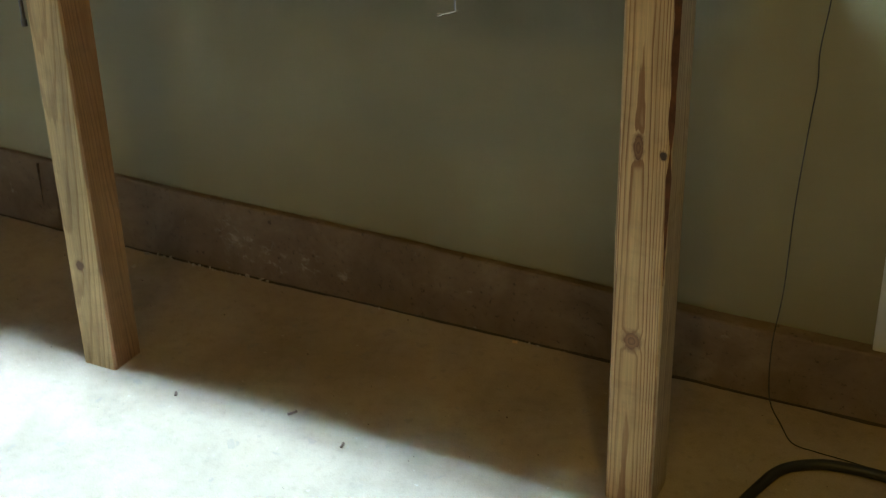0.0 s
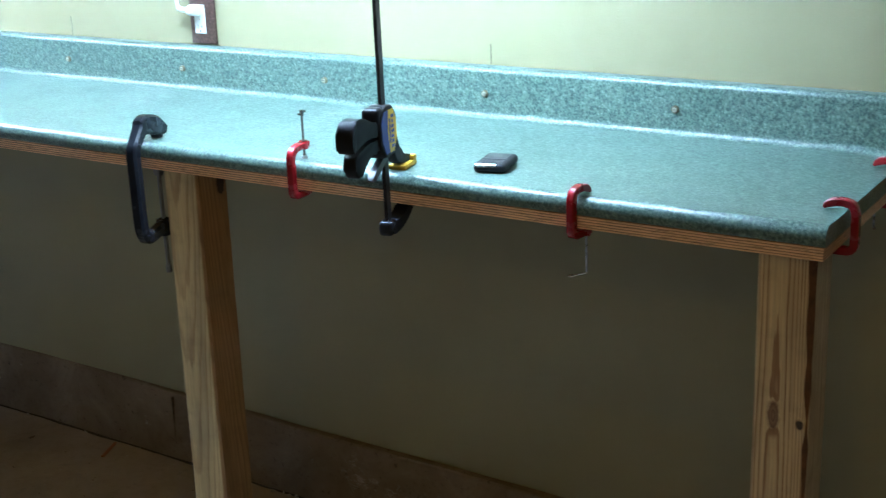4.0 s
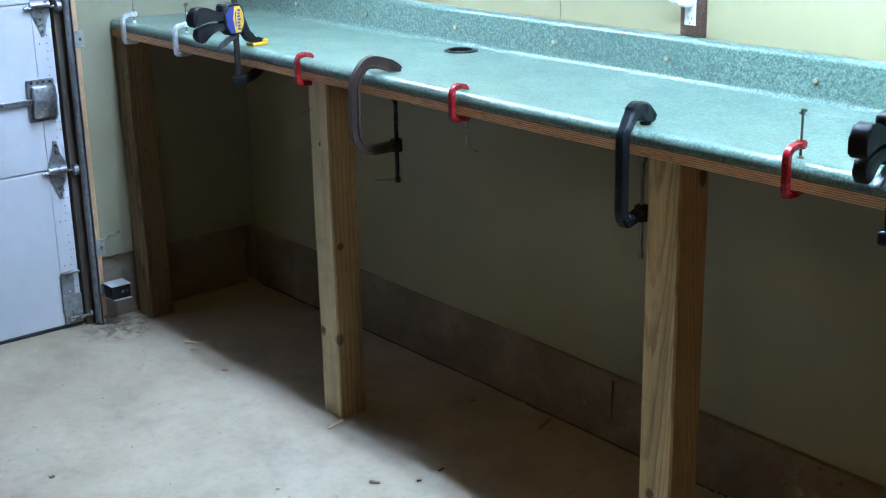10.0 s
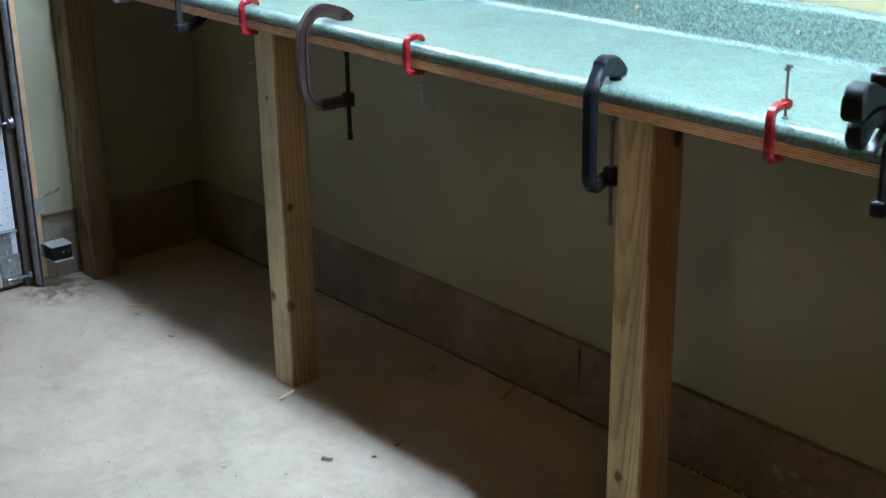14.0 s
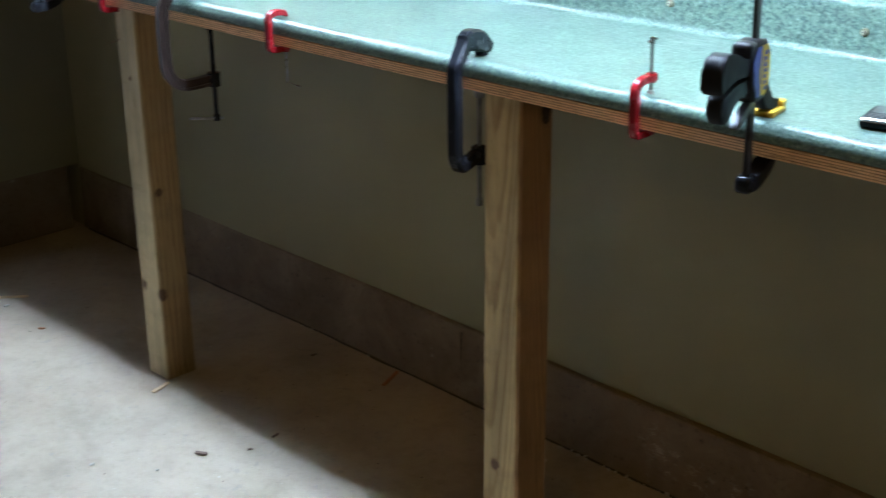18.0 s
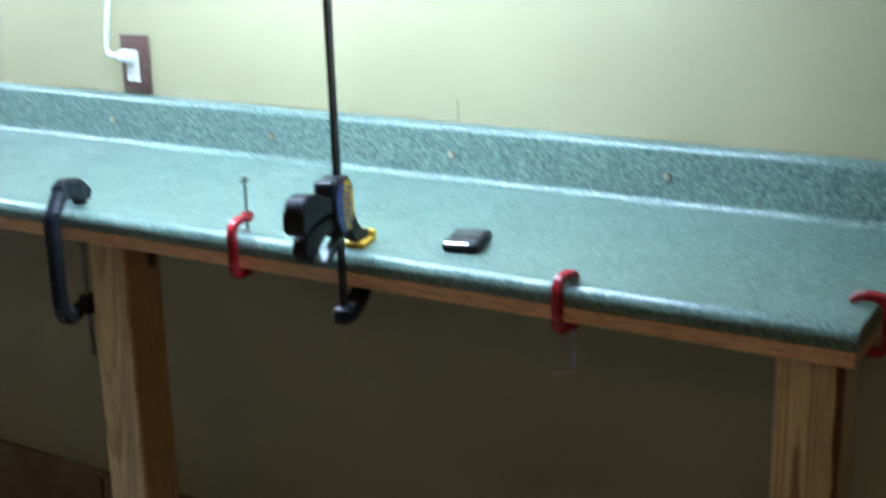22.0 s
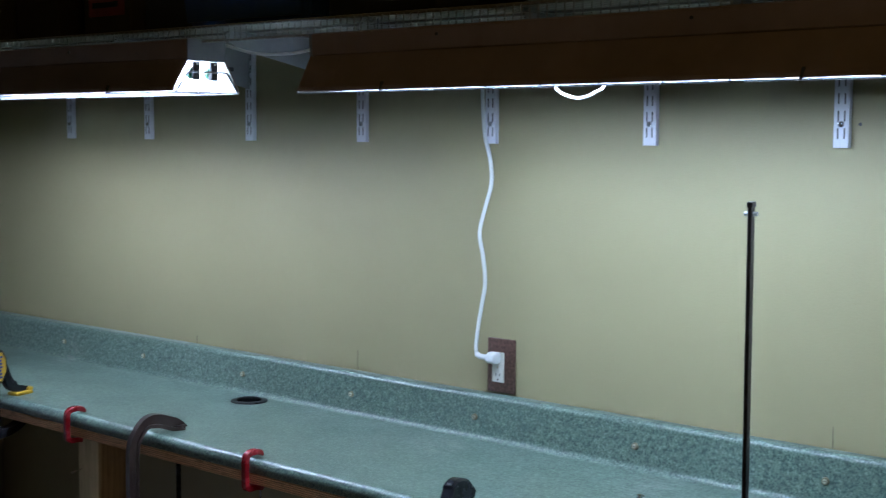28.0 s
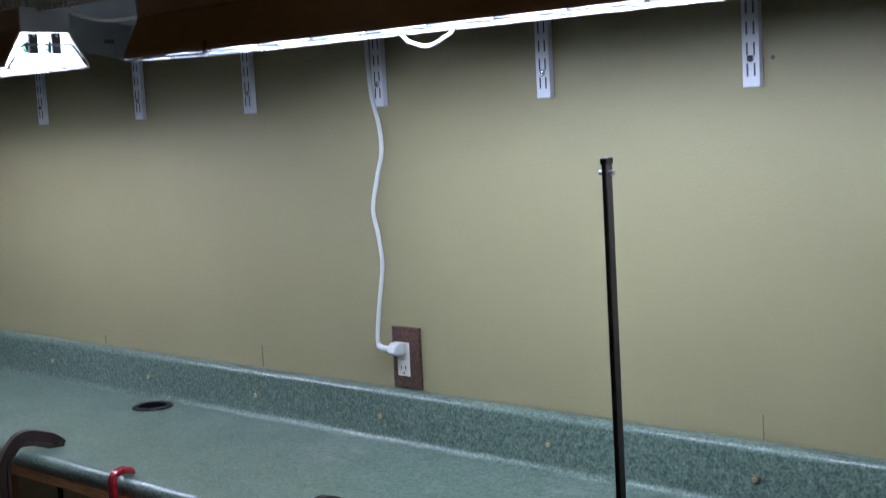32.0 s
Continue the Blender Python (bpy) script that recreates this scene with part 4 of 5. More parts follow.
    part("grip", slab(smooth_outline(grip, 3), 0.0130, 0.005), BLACK_PLASTIC, c, "black moulded pistol grip", True)
    part("grip_end", slab(smooth_outline([(-0.1633, 0.128), (-0.1771, 0.122), (-0.1822, 0.106), (-0.1822, 0.088), (-0.1788, 0.079), (-0.171, 0.080), (-0.1659, 0.094)], 3), 0.0155, 0.005), BLACK_PLASTIC, c, "flared end of the grip", True)
    part("trigger", slab(smooth_outline([(-0.0644, 0.078), (-0.0876, 0.079), (-0.1117, 0.080), (-0.1349, 0.077), (-0.1581, 0.072), (-0.1676, 0.067), (-0.1685, 0.052), (-0.1642, 0.039), (-0.153, 0.032), (-0.1409, 0.036), (-0.1289, 0.044), (-0.11, 0.055), (-0.0859, 0.060), (-0.0644, 0.059)], 3), 0.0115, 0.004), BLACK_PLASTIC, c, "", True)
    part("release_lever", slab(smooth_outline([(-0.024, 0.043), (-0.0386, 0.040), (-0.0558, 0.034), (-0.0764, 0.024), (-0.0911, 0.014), (-0.0902, 0.009), (-0.0747, 0.011), (-0.0541, 0.020), (-0.0369, 0.029), (-0.024, 0.032)], 3), 0.0060, 0.002), LEVER_GREY, c, "flat dark grey release lever", True)
    part("lower_jaw", slab(smooth_outline([(-0.036, -0.098), (-0.040, -0.085), (-0.028, -0.078), (-0.004, -0.078), (0.020, -0.076), (0.036, -0.070), (0.046, -0.064), (0.070, -0.063), (0.069, -0.067), (0.052, -0.082), (0.024, -0.094), (-0.006, -0.100)], 3), 0.0130, 0.005), BLACK_PLASTIC, c, "", True)
    part("lower_pad", boxed(-0.015, 0.015, 0.042, 0.076, -0.0630, -0.0563, 0.002), BLACK_RUBBER, c)
    part("end_cap", boxed(-0.013, 0.013, -0.041, -0.011, -0.102, -0.075, 0.007, 3), BLACK_IRON, c, "", True)
    return c


def slab_at(a, b, outline):
    return prism(bmesh.new(), outline, "x", a, b)


def at_edge(x, turn=0.0, y=None, z=None):
    return pose(x, BF if y is None else y, BH + 0.0005 + edge_lift(x) if z is None else z, 0, 0, turn)


def placed(ob, m):
    """Moves a thing that was built at the origin."""
    ob.matrix_basis = m
    return ob


for x, turn, spin in ((1.136, -4, 80), (1.779, 3, 200), (3.285, -6, 22)):
    red = small_clamp(RED, False, "small red C-clamp with its screw below the bench edge", "small C-clamps along the bench edge", spin)
    placed(red, at_edge(x, turn))
hooked = small_clamp(RED, False, "small red C-clamp hooked over the cut end of the worktop", "small C-clamps along the bench edge", 190, 1.0, 0.106)
placed(hooked, pose(BX1 + 0.001, -0.406, BH + 0.0005, 0, 0, 90))
copy_thing(hooked, pose(BX1 + 0.001, -0.130, BH + 0.0005, 0, 0, 90))
up = small_clamp(RED, True, "small red C-clamp with its screw standing above the worktop", "small C-clamps along the bench edge", 70)
placed(up, at_edge(2.714, 4))
zinc = small_clamp(ZINC, True, "small bright zinc C-clamp with its screw upwards", "small C-clamps along the bench edge", 40, 1.0)
placed(zinc, at_edge(0.116, 8))
copy_thing(zinc, at_edge(0.464, 5))
placed(big_clamp(BROWN_IRON, BLACK_IRON, "heavy brown-grey iron C-clamp with a long dark screw", 0.021, -0.195, 0.112, 0.010, 0.0120, True, True), at_edge(1.437, -12))
placed(big_clamp(BLACK_IRON, OILY_STEEL, "heavy black iron C-clamp with a bare steel screw", 0.034, -0.190, 0.086, 0.0120, 0.0120, False, False), at_edge(2.331, 14))
clamp = bar_clamp("black trigger bar clamp with yellow pad and tall upright bar")
placed(clamp, pose(2.926, BF, BH + 0.0005, 0, -0.3, 12))
copy_thing(clamp, pose(0.838, BF, BH + 0.0005 + edge_lift(0.838), 0, 0.9, 10))


# ---- on the wall over the bench ----
STUDS = [0.415, 0.792, 1.221, 1.625, 2.022, 2.431, 2.836, 3.24]
UP_LOW, SHELF_Z, SHELF_F = 1.689, 1.934, -0.505


def upright(x):
    s = thing("slotted_upright", (x, -0.001, UP_LOW), "white slotted steel shelf upright screwed to the wall", "shelf upright", "shelf uprights on the studs")
    w, d = 0.0145, 0.0125
    top = 2.42
    bm = bmesh.new()
    prism(bm, [(x - w, -0.001), (x - w, -d), (x + w, -d), (x + w, -0.001), (x + w - 0.002, -0.001), (x + w - 0.002, -d + 0.002), (x - w + 0.002, -d + 0.002), (x - w + 0.002, -0.001)], "z", UP_LOW, top)
    part("channel", bm, WHITE_STEEL, s)
    # dark backing and slot boxes stand for the shade inside the channel
    part("shade_backing", boxed(x - w + 0.0022, x + w - 0.0022, -0.0035, -0.001, UP_LOW + 0.001, top), SLOT_DARK, s)
    z = UP_LOW + 0.016
    k = 0
    while z < 1.90:
        for u in (-0.0062, 0.0062):
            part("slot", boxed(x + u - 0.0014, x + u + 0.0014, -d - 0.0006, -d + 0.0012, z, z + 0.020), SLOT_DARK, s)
        z += 0.0318
        k += 1
    bm = bmesh.new()
    rod(bm, (x, -d - 0.0035, UP_LOW + 0.043), (x, -d + 0.001, UP_LOW + 0.043), 0.0052, 14, 0.0064)
    sc = part("screw", bm, CHROME, s, "round-head steel screw", True)
    part("screw_slot", boxed(x - 0.003, x + 0.003, -d - 0.0038, -d - 0.0028, UP_LOW + 0.0424, UP_LOW + 0.0438), SLOT_DARK, sc)
    return s


# white arms coloured darker: the shade under the shelf is in the paint
ARM_SHADED = plain("shaded_white_arm_paint", (0.26, 0.27, 0.29), 0.5, 0.0, 0.08)


def shelf_arm(x):
    a = thing("shelf_bracket", (x, -0.0135, 1.92), "white pressed-steel shelf arm carrying the wire shelf", "shelf bracket", "shelf arms")
    out = [(-0.0135, 1.822), (-0.0135, 1.9245), (-0.43, 1.9245), (-0.436, 1.918), (-0.43, 1.906), (-0.40, 1.893), (-0.20, 1.856), (-0.06, 1.833)]
    part("blade", prism(bmesh.new(), out, "x", x - 0.002, x + 0.002), ARM_SHADED, a)
    part("flange", boxed(x - 0.009, x + 0.009, -0.43, -0.0135, 1.9249, 1.9272), ARM_SHADED, a)
    part("hole", boxed(x - 0.0024, x + 0.0024, -0.093, -0.066, 1.866, 1.876), SLOT_DARK, a)
    return a


for sx in STUDS:
    upright(sx)
for sx in STUDS:
    shelf_arm(sx)

# wire shelf: closely set cross wires bent down over a front lip, on long rods
shelf = thing("wire_shelf", (1.8, -0.25, SHELF_Z), "white vinyl wire shelf with a drop lip, loaded with boxes", "shelf")
for y, z in ((SHELF_F, SHELF_Z - 0.002), (SHELF_F, SHELF_Z - 0.033), (-0.36, SHELF_Z - 0.0035), (-0.19, SHELF_Z - 0.0035), (-0.02, SHELF_Z - 0.0035)):
    bm = bmesh.new()
    rod(bm, (0.002, y + 0.004, z), (3.72, y + 0.004, z), 0.0030, 6)
    part("long_rod", bm, WIRE_WHITE, shelf)
bm = bmesh.new()
sweep(bm, [(0, -0.004, SHELF_Z + 0.001), (0, SHELF_F + 0.008, SHELF_Z + 0.001), (0, SHELF_F, SHELF_Z - 0.004), (0, SHELF_F, SHELF_Z - 0.036)], circle(0.00145, 5), True, (1, 0, 0))
cross = part("cross_wire", bm, WIRE_WHITE, shelf)
n_wire = 206
cross.location.x = 0.01
for i in range(1, n_wire):
    w = cross.copy()
    scene.collection.objects.link(w)
    w.location.x = 0.01 + i * 0.0180
for x in (0.02, 3.70):
    bm = boxed(x - 0.012, x + 0.012, SHELF_F - 0.006, SHELF_F + 0.03, SHELF_Z - 0.044, SHELF_Z - 0.004, 0.004)
    part("end_bracket", bm, WIRE_WHITE, shelf)

CARD = plain("brown_cardboard", (0.075, 0.05, 0.032), 0.8, 0.0, 0.15, 14)
PALE_CARD = plain("pale_printed_card", (0.15, 0.14, 0.115), 0.7, 0.0, 0.12, 20)
RED_CARD = plain("red_printed_card", (0.34, 0.050, 0.036), 0.6, 0.0, 0.2, 12)
TOTE = plain("blue_tote_plastic", (0.020, 0.075, 0.30), 0.4, 0.0, 0.1, 10)
DARK_CASE = plain("black_case_plastic", (0.02, 0.02, 0.022), 0.5)
BAG = plain("white_plastic_bag", (0.42, 0.42, 0.38), 0.45, 0.0, 0.1, 9, 0.4)
LINER = plain("grey_white_liner", (0.40, 0.41, 0.41), 0.6, 0.0, 0.1, 7)
SZ = SHELF_Z + 0.0062


for x0, x1, y0 in ((0.06, 0.72, -0.44), (0.78, 1.50, -0.45), (1.55, 2.32, -0.46), (2.36, 3.02, -0.45), (3.06, 3.70, -0.44)):
    tagged(part("shelf_liner", boxed(x0, x1, y0, -0.012, SHELF_Z + 0.0028, SHELF_Z + 0.0058), LINER), "thin grey-white liner sheet lying on the wire shelf", "shelf liner", "liner sheets on the wire shelf")


def carton(name, x0, x1, y0, y1, h, material, label, category, tape=True, strip=None):
    b = thing(name, ((x0 + x1) / 2, (y0 + y1) / 2, SZ), label, category)
    part("carton_body", boxed(x0, x1, y0, y1, SZ, SZ + h, 0.003), material, b)
    for y in ((y0, (y0 + y1) / 2 - 0.001), ((y0 + y1) / 2 + 0.001, y1)):
        part("flap", boxed(x0 + 0.001, x1 - 0.001, y[0] + 0.001, y[1], SZ + h + 0.0005, SZ + h + 0.004, 0.001), material, b)
    if tape:
        part("tape", boxed(x0 + 0.002, x1 - 0.002, (y0 + y1) / 2 - 0.022, (y0 + y1) / 2 + 0.022, SZ + h + 0.0045, SZ + h + 0.0052), PALE_CARD, b)
    if strip:
        w = (x1 - x0)
        part("printed_panel", boxed(x0 + w * 0.12, x1 - w * 0.12, y0 - 0.0012, y0, SZ + h * 0.2, SZ + h * 0.62), strip, b)
        for i in range(3):
            part("print_bar", boxed(x0 + w * 0.2, x1 - w * (0.25 + 0.08 * i), y0 - 0.0022, y0 - 0.0012, SZ + h * (0.28 + 0.1 * i), SZ + h * (0.33 + 0.1 * i)), DARK_CASE, b)
    return b


carton("carton", 0.17, 0.31, -0.40, -0.16, 0.13, PALE_CARD, "small pale printed carton on the wire shelf", "box", True, CARD)
carton("carton", 0.34, 0.53, -0.42, -0.14, 0.15, PALE_CARD, "pale printed carton on the wire shelf", "box", True, RED_CARD)
carton("carton", 1.00, 1.19, -0.36, -0.10, 0.26, CARD, "brown cardboard carton with a red printed panel", "box", True, RED_CARD)
carton("carton", 0.60, 0.80, -0.30, -0.08, 0.21, CARD, "plain brown cardboard carton at the wall", "box", True, None)
carton("carton", 2.62, 2.96, -0.42, -0.08, 0.20, CARD, "large brown cardboard carton on the wire shelf", "box", True, None)


def tote(x0, x1, y0, y1, h):
    t = thing("storage_tote", ((x0 + x1) / 2, (y0 + y1) / 2, SZ), "blue plastic storage tote with a dark lid", "tote")
    bm = bmesh.new()
    box(bm, x0, x1, y0, y1, SZ, SZ + h)
    for v in bm.verts:
        if v.co.z < SZ + 0.01:
            v.co.x += 0.02 if v.co.x < (x0 + x1) / 2 else -0.02
            v.co.y += 0.02 if v.co.y < (y0 + y1) / 2 else -0.02
    bmesh.ops.bevel(bm, geom=list(bm.edges), offset=0.016, segments=3, affect="EDGES")
    part("tub", bm, TOTE, t, "", True)
    part("lid", boxed(x0 - 0.012, x1 + 0.012, y0 - 0.012, y1 + 0.012, SZ + h + 0.001, SZ + h + 0.026, 0.006, 2), DARK_CASE, t, "dark clip-on lid", True)
    for x in (x0 - 0.004, x1 + 0.004):
        part("handle", boxed(x - 0.012, x + 0.012, (y0 + y1) / 2 - 0.07, (y0 + y1) / 2 + 0.07, SZ + h - 0.03, SZ + h - 0.004, 0.004), DARK_CASE, t)
    return t


tote(1.42, 1.86, -0.42, -0.10, 0.24)
# added black boxes stand for the shade above the shelf and hide the wall
carton("carton", 0.84, 0.98, -0.24, -0.06, 0.30, DARK_CASE, "added black box that darkens the shelf at the wall", "box", False, None)
carton("carton", 1.22, 1.40, -0.34, -0.06, 0.34, DARK_CASE, "added tall black box that stands for shade on the shelf", "box", False, None)
carton("carton", 3.02, 3.55, -0.40, -0.06, 0.32, DARK_CASE, "added large black box that stands for shade at the shelf end", "box", False, None)
carton("carton", 1.90, 2.60, -0.09, -0.02, 0.40, DARK_CASE, "added long black box that hides the wall above the shelf", "box", False, None)
carton("carton", 0.03, 0.80, -0.065, -0.02, 0.42, DARK_CASE, "added flat black box that hides the wall above the shelf", "box", False, None)
case = thing("tool_case", (2.06, -0.28, SZ), "flat black plastic tool case lying on the wire shelf", "case")
part("shell", boxed(1.92, 2.22, -0.42, -0.12, SZ, SZ + 0.07, 0.012, 3), DARK_CASE, case, "", True)
part("lid", boxed(1.92, 2.22, -0.42, -0.12, SZ + 0.072, SZ + 0.105, 0.010, 2), DARK_CASE, case, "", True)
for x in (1.99, 2.15):
    part("latch", boxed(x - 0.015, x + 0.015, -0.426, -0.420, SZ + 0.055, SZ + 0.088, 0.002), GALV, case, "steel latch")
bag = thing("plastic_bag", (2.43, -0.27, SZ), "crumpled white plastic bag on the wire shelf", "bag")
bm = bmesh.new()
bmesh.ops.create_icosphere(bm, subdivisions=4, radius=1.0)
for v in bm.verts:
    r = 1 + 0.28 * noise.noise(v.co * 2.3) + 0.14 * noise.noise(v.co * 6.1)
    v.co = Vector((2.43 + 0.115 * v.co.x * r, -0.27 + 0.13 * v.co.y * r, SZ + 0.075 + max(-0.0745, 0.080 * v.co.z * r)))
part("bag_body", bm, BAG, bag)
bm = sweep(bmesh.new(), spline([(2.40, -0.27, SZ + 0.13), (2.39, -0.25, SZ + 0.18), (2.44, -0.24, SZ + 0.19), (2.46, -0.27, SZ + 0.13)], 5), [(-0.014, -0.001), (0.014, -0.001), (0.014, 0.001), (-0.014, 0.001)])
part("bag_handle", bm, BAG, bag)

# outlet, plug and cord
PLATE = plain("hammered_copper_plate", (0.115, 0.062, 0.048), 0.35, 0.5, 0.55, 160, 0.8)
IVORY = plain("ivory_receptacle", (0.54, 0.53, 0.46), 0.4, 0.0, 0.03)
outlet = thing("wall_outlet", (2.047, -0.001, 1.19), "outlet with a dark hammered copper cover plate and ivory receptacle", "outlet")
part("cover_plate", boxed(2.015, 2.092, -0.0065, -0.0008, 1.131, 1.254, 0.0025, 2), PLATE, outlet, "", True)
face = part("receptacle", boxed(2.030, 2.064, -0.0092, -0.0066, 1.155, 1.223, 0.001), IVORY, outlet)
for x in (2.0415, 2.0525):
    part("slot", boxed(x - 0.0010, x + 0.0010, -0.0096, -0.0090, 1.168, 1.176), SLOT_DARK, face)
bm = bmesh.new()
rod(bm, (2.047, -0.0097, 1.161), (2.047, -0.0090, 1.161), 0.0022, 10)
part("ground_hole", bm, SLOT_DARK, face)
bm = bmesh.new()
rod(bm, (2.047, -0.0100, 1.189), (2.047, -0.0090, 1.189), 0.0028, 10)
part("screw", bm, BRASS, outlet)
lead = thing("power_cord", (2.03, -0.02, 1.21), "white lamp cord hanging in waves to a right-angle plug", "cord")
bm = slab(smooth_outline([(-0.0100, 1.200), (-0.0100, 1.222), (-0.026, 1.224), (-0.038, 1.219), (-0.040, 1.206), (-0.028, 1.199)], 2), 0.0115, 0.004)
bmesh.ops.translate(bm, verts=bm.verts, vec=(2.044, 0, 0))
part("plug", bm, CORD, lead, "moulded white plug", True)
bm = sweep(bmesh.new(), [(2.034, -0.034, 1.213), (2.018, -0.036, 1.2135), (2.006, -0.034, 1.217)], circle(0.0062, 10))
part("strain_relief", bm, CORD, lead, "", True)
way = spline([(2.020, -0.035, 1.213), (2.004, -0.034, 1.225), (2.005, -0.030, 1.272), (2.016, -0.030, 1.33), (2.025, -0.030, 1.382), (2.018, -0.030, 1.44), (2.008, -0.030, 1.490),
              (2.024, -0.030, 1.55), (2.040, -0.030, 1.600), (2.034, -0.026, 1.65), (2.014, -0.022, 1.71), (2.006, -0.020, 1.78), (2.006, -0.026, 1.84), (2.03, -0.09, 1.895), (2.06, -0.25, 1.915), (2.10, -0.45, 1.905)], 7)
part("cable", sweep(bmesh.new(), way, circle(0.0042, 8)), CORD, lead, "", True)
loop = thing("cord_loop", (2.51, -0.40, 1.79), "slack loop of white cord drooping below the hood", "cord")
part("cable", sweep(bmesh.new(), spline([(2.465, -0.455, 1.884), (2.478, -0.43, 1.82), (2.493, -0.42, 1.788), (2.518, -0.42, 1.7765), (2.542, -0.42, 1.773), (2.571, -0.42, 1.782), (2.592, -0.42, 1.802), (2.604, -0.45, 1.885)], 7), circle(0.0028, 8)), CORD, loop, "", True)
link = thing("lamp_link_cord", (1.81, -0.42, 1.90), "grey-white cord running between the two shop lights", "cord")
part("cable", sweep(bmesh.new(), spline([(1.61, -0.43, 1.900), (1.70, -0.41, 1.878), (1.80, -0.40, 1.876), (1.90, -0.41, 1.886), (2.01, -0.43, 1.897)], 6), circle(0.0034, 7)), CORD, link, "", True)
# small marks on the wall
for x, z0, z1 in ((1.602, 1.129, 1.192), (2.834, 1.129, 1.186), (0.986, 1.129, 1.166)):
    structure("wall_crack_%d" % int(x), boxed(x - 0.0006, x + 0.0006, -0.0012, 0.004, z0, z1 - 0.016), CRACK, "hairline drywall joint crack above the backsplash", "crack")
bm = bmesh.new()
rod(bm, (2.867, -0.0015, 1.732), (2.867, 0.003, 1.732), 0.0034, 10)
structure("wall_hole", bm, SLOT_DARK, "old screw hole in the wall", "hole")
structure("door_casing", boxed(3.956, 4.046, -0.019, -0.0005, 0.122, 2.12, 0.004, 2), CASING, "white painted door casing at the end of the wall", "trim")
thread = thing("wall_wire", (3.80, -0.01, 0.6), "thin black wire hanging loosely down the wall", "wire")
part("wire", sweep(bmesh.new(), spline([(3.835, -0.006, 1.62), (3.826, -0.006, 1.38), (3.814, -0.006, 1.152), (3.813, -0.007, 1.06), (3.810, -0.007, 0.98), (3.803, -0.007, 0.90), (3.800, -0.007, 0.83), (3.791, -0.007, 0.74), (3.793, -0.007, 0.68), (3.787, -0.007, 0.60), (3.776, -0.007, 0.42), (3.772, -0.008, 0.24), (3.768, -0.045, 0.14),
      (3.770, -0.050, 0.05), (3.782, -0.065, 0.004), (3.815, -0.12, 0.0025), (3.852, -0.176, 0.0025), (3.90, -0.186, 0.0025), (3.96, -0.19, 0.0025), (4.05, -0.2, 0.0025)], 6), circle(0.0012, 6)), BLACK_RUBBER, thread, "", True)
tube = thing("rubber_hose", (3.87, -0.27, 0), "black rubber hose curled on the concrete floor", "hose")
part("hose", sweep(bmesh.new(), spline([(3.80, -0.52, 0.012), (3.815, -0.42, 0.012), (3.834, -0.343, 0.012), (3.855, -0.285, 0.012), (3.895, -0.248, 0.012), (3.95, -0.228, 0.012), (4.05, -0.225, 0.012), (4.2, -0.25, 0.012)], 7), circle(0.0105, 10)), BLACK_RUBBER, tube, "", True)


# ---- overhead door, its track and hardware ----
DX = -0.030


def slab_x(a, b, outline):
    return prism(bmesh.new(), outline, "x", a, b)


door = thing("overhead_door", (DX - 0.02, (DOOR_Y + DOOR_S) / 2, 0.0), "white steel sectional garage door, closed", "garage door")
SEAMS = [0.012, 0.558, 1.108, 1.658, 2.20]
for a, b in zip(SEAMS, SEAMS[1:]):
    panel = part("section", boxed(DX - 0.045, DX, DOOR_S + 0.01, DOOR_Y - 0.002, a + 0.0018, b - 0.0018, 0.003), DOOR_WHITE, door)
    part("end_stile", boxed(DX, DX + 0.0025, DOOR_Y - 0.066, DOOR_Y - 0.004, a + 0.004, b - 0.004), DOOR_WHITE, panel, "galvanised white end stile with punched holes")
    punched = random.Random(int(a * 100))
    z = a + 0.03
    while z < b - 0.02:
        for dy, r, odds in ((0.024, 0.0023, 0.85), (0.048, 0.0026, 0.30), (0.009, 0.0018, 0.18)):
            if punched.random() < odds:
                bm = bmesh.new()
                y = DOOR_Y - dy + punched.uniform(-0.003, 0.003)
                rod(bm, (DX + 0.0024, y, z), (DX + 0.0031, y, z), r, 8)
                part("hole", bm, SLOT_DARK, panel)
        z += 0.026
part("bottom_seal", boxed(DX - 0.04, DX - 0.002, DOOR_S + 0.01, DOOR_Y - 0.002, 0.0, 0.012, 0.003), BLACK_RUBBER, door, "black rubber bottom seal")


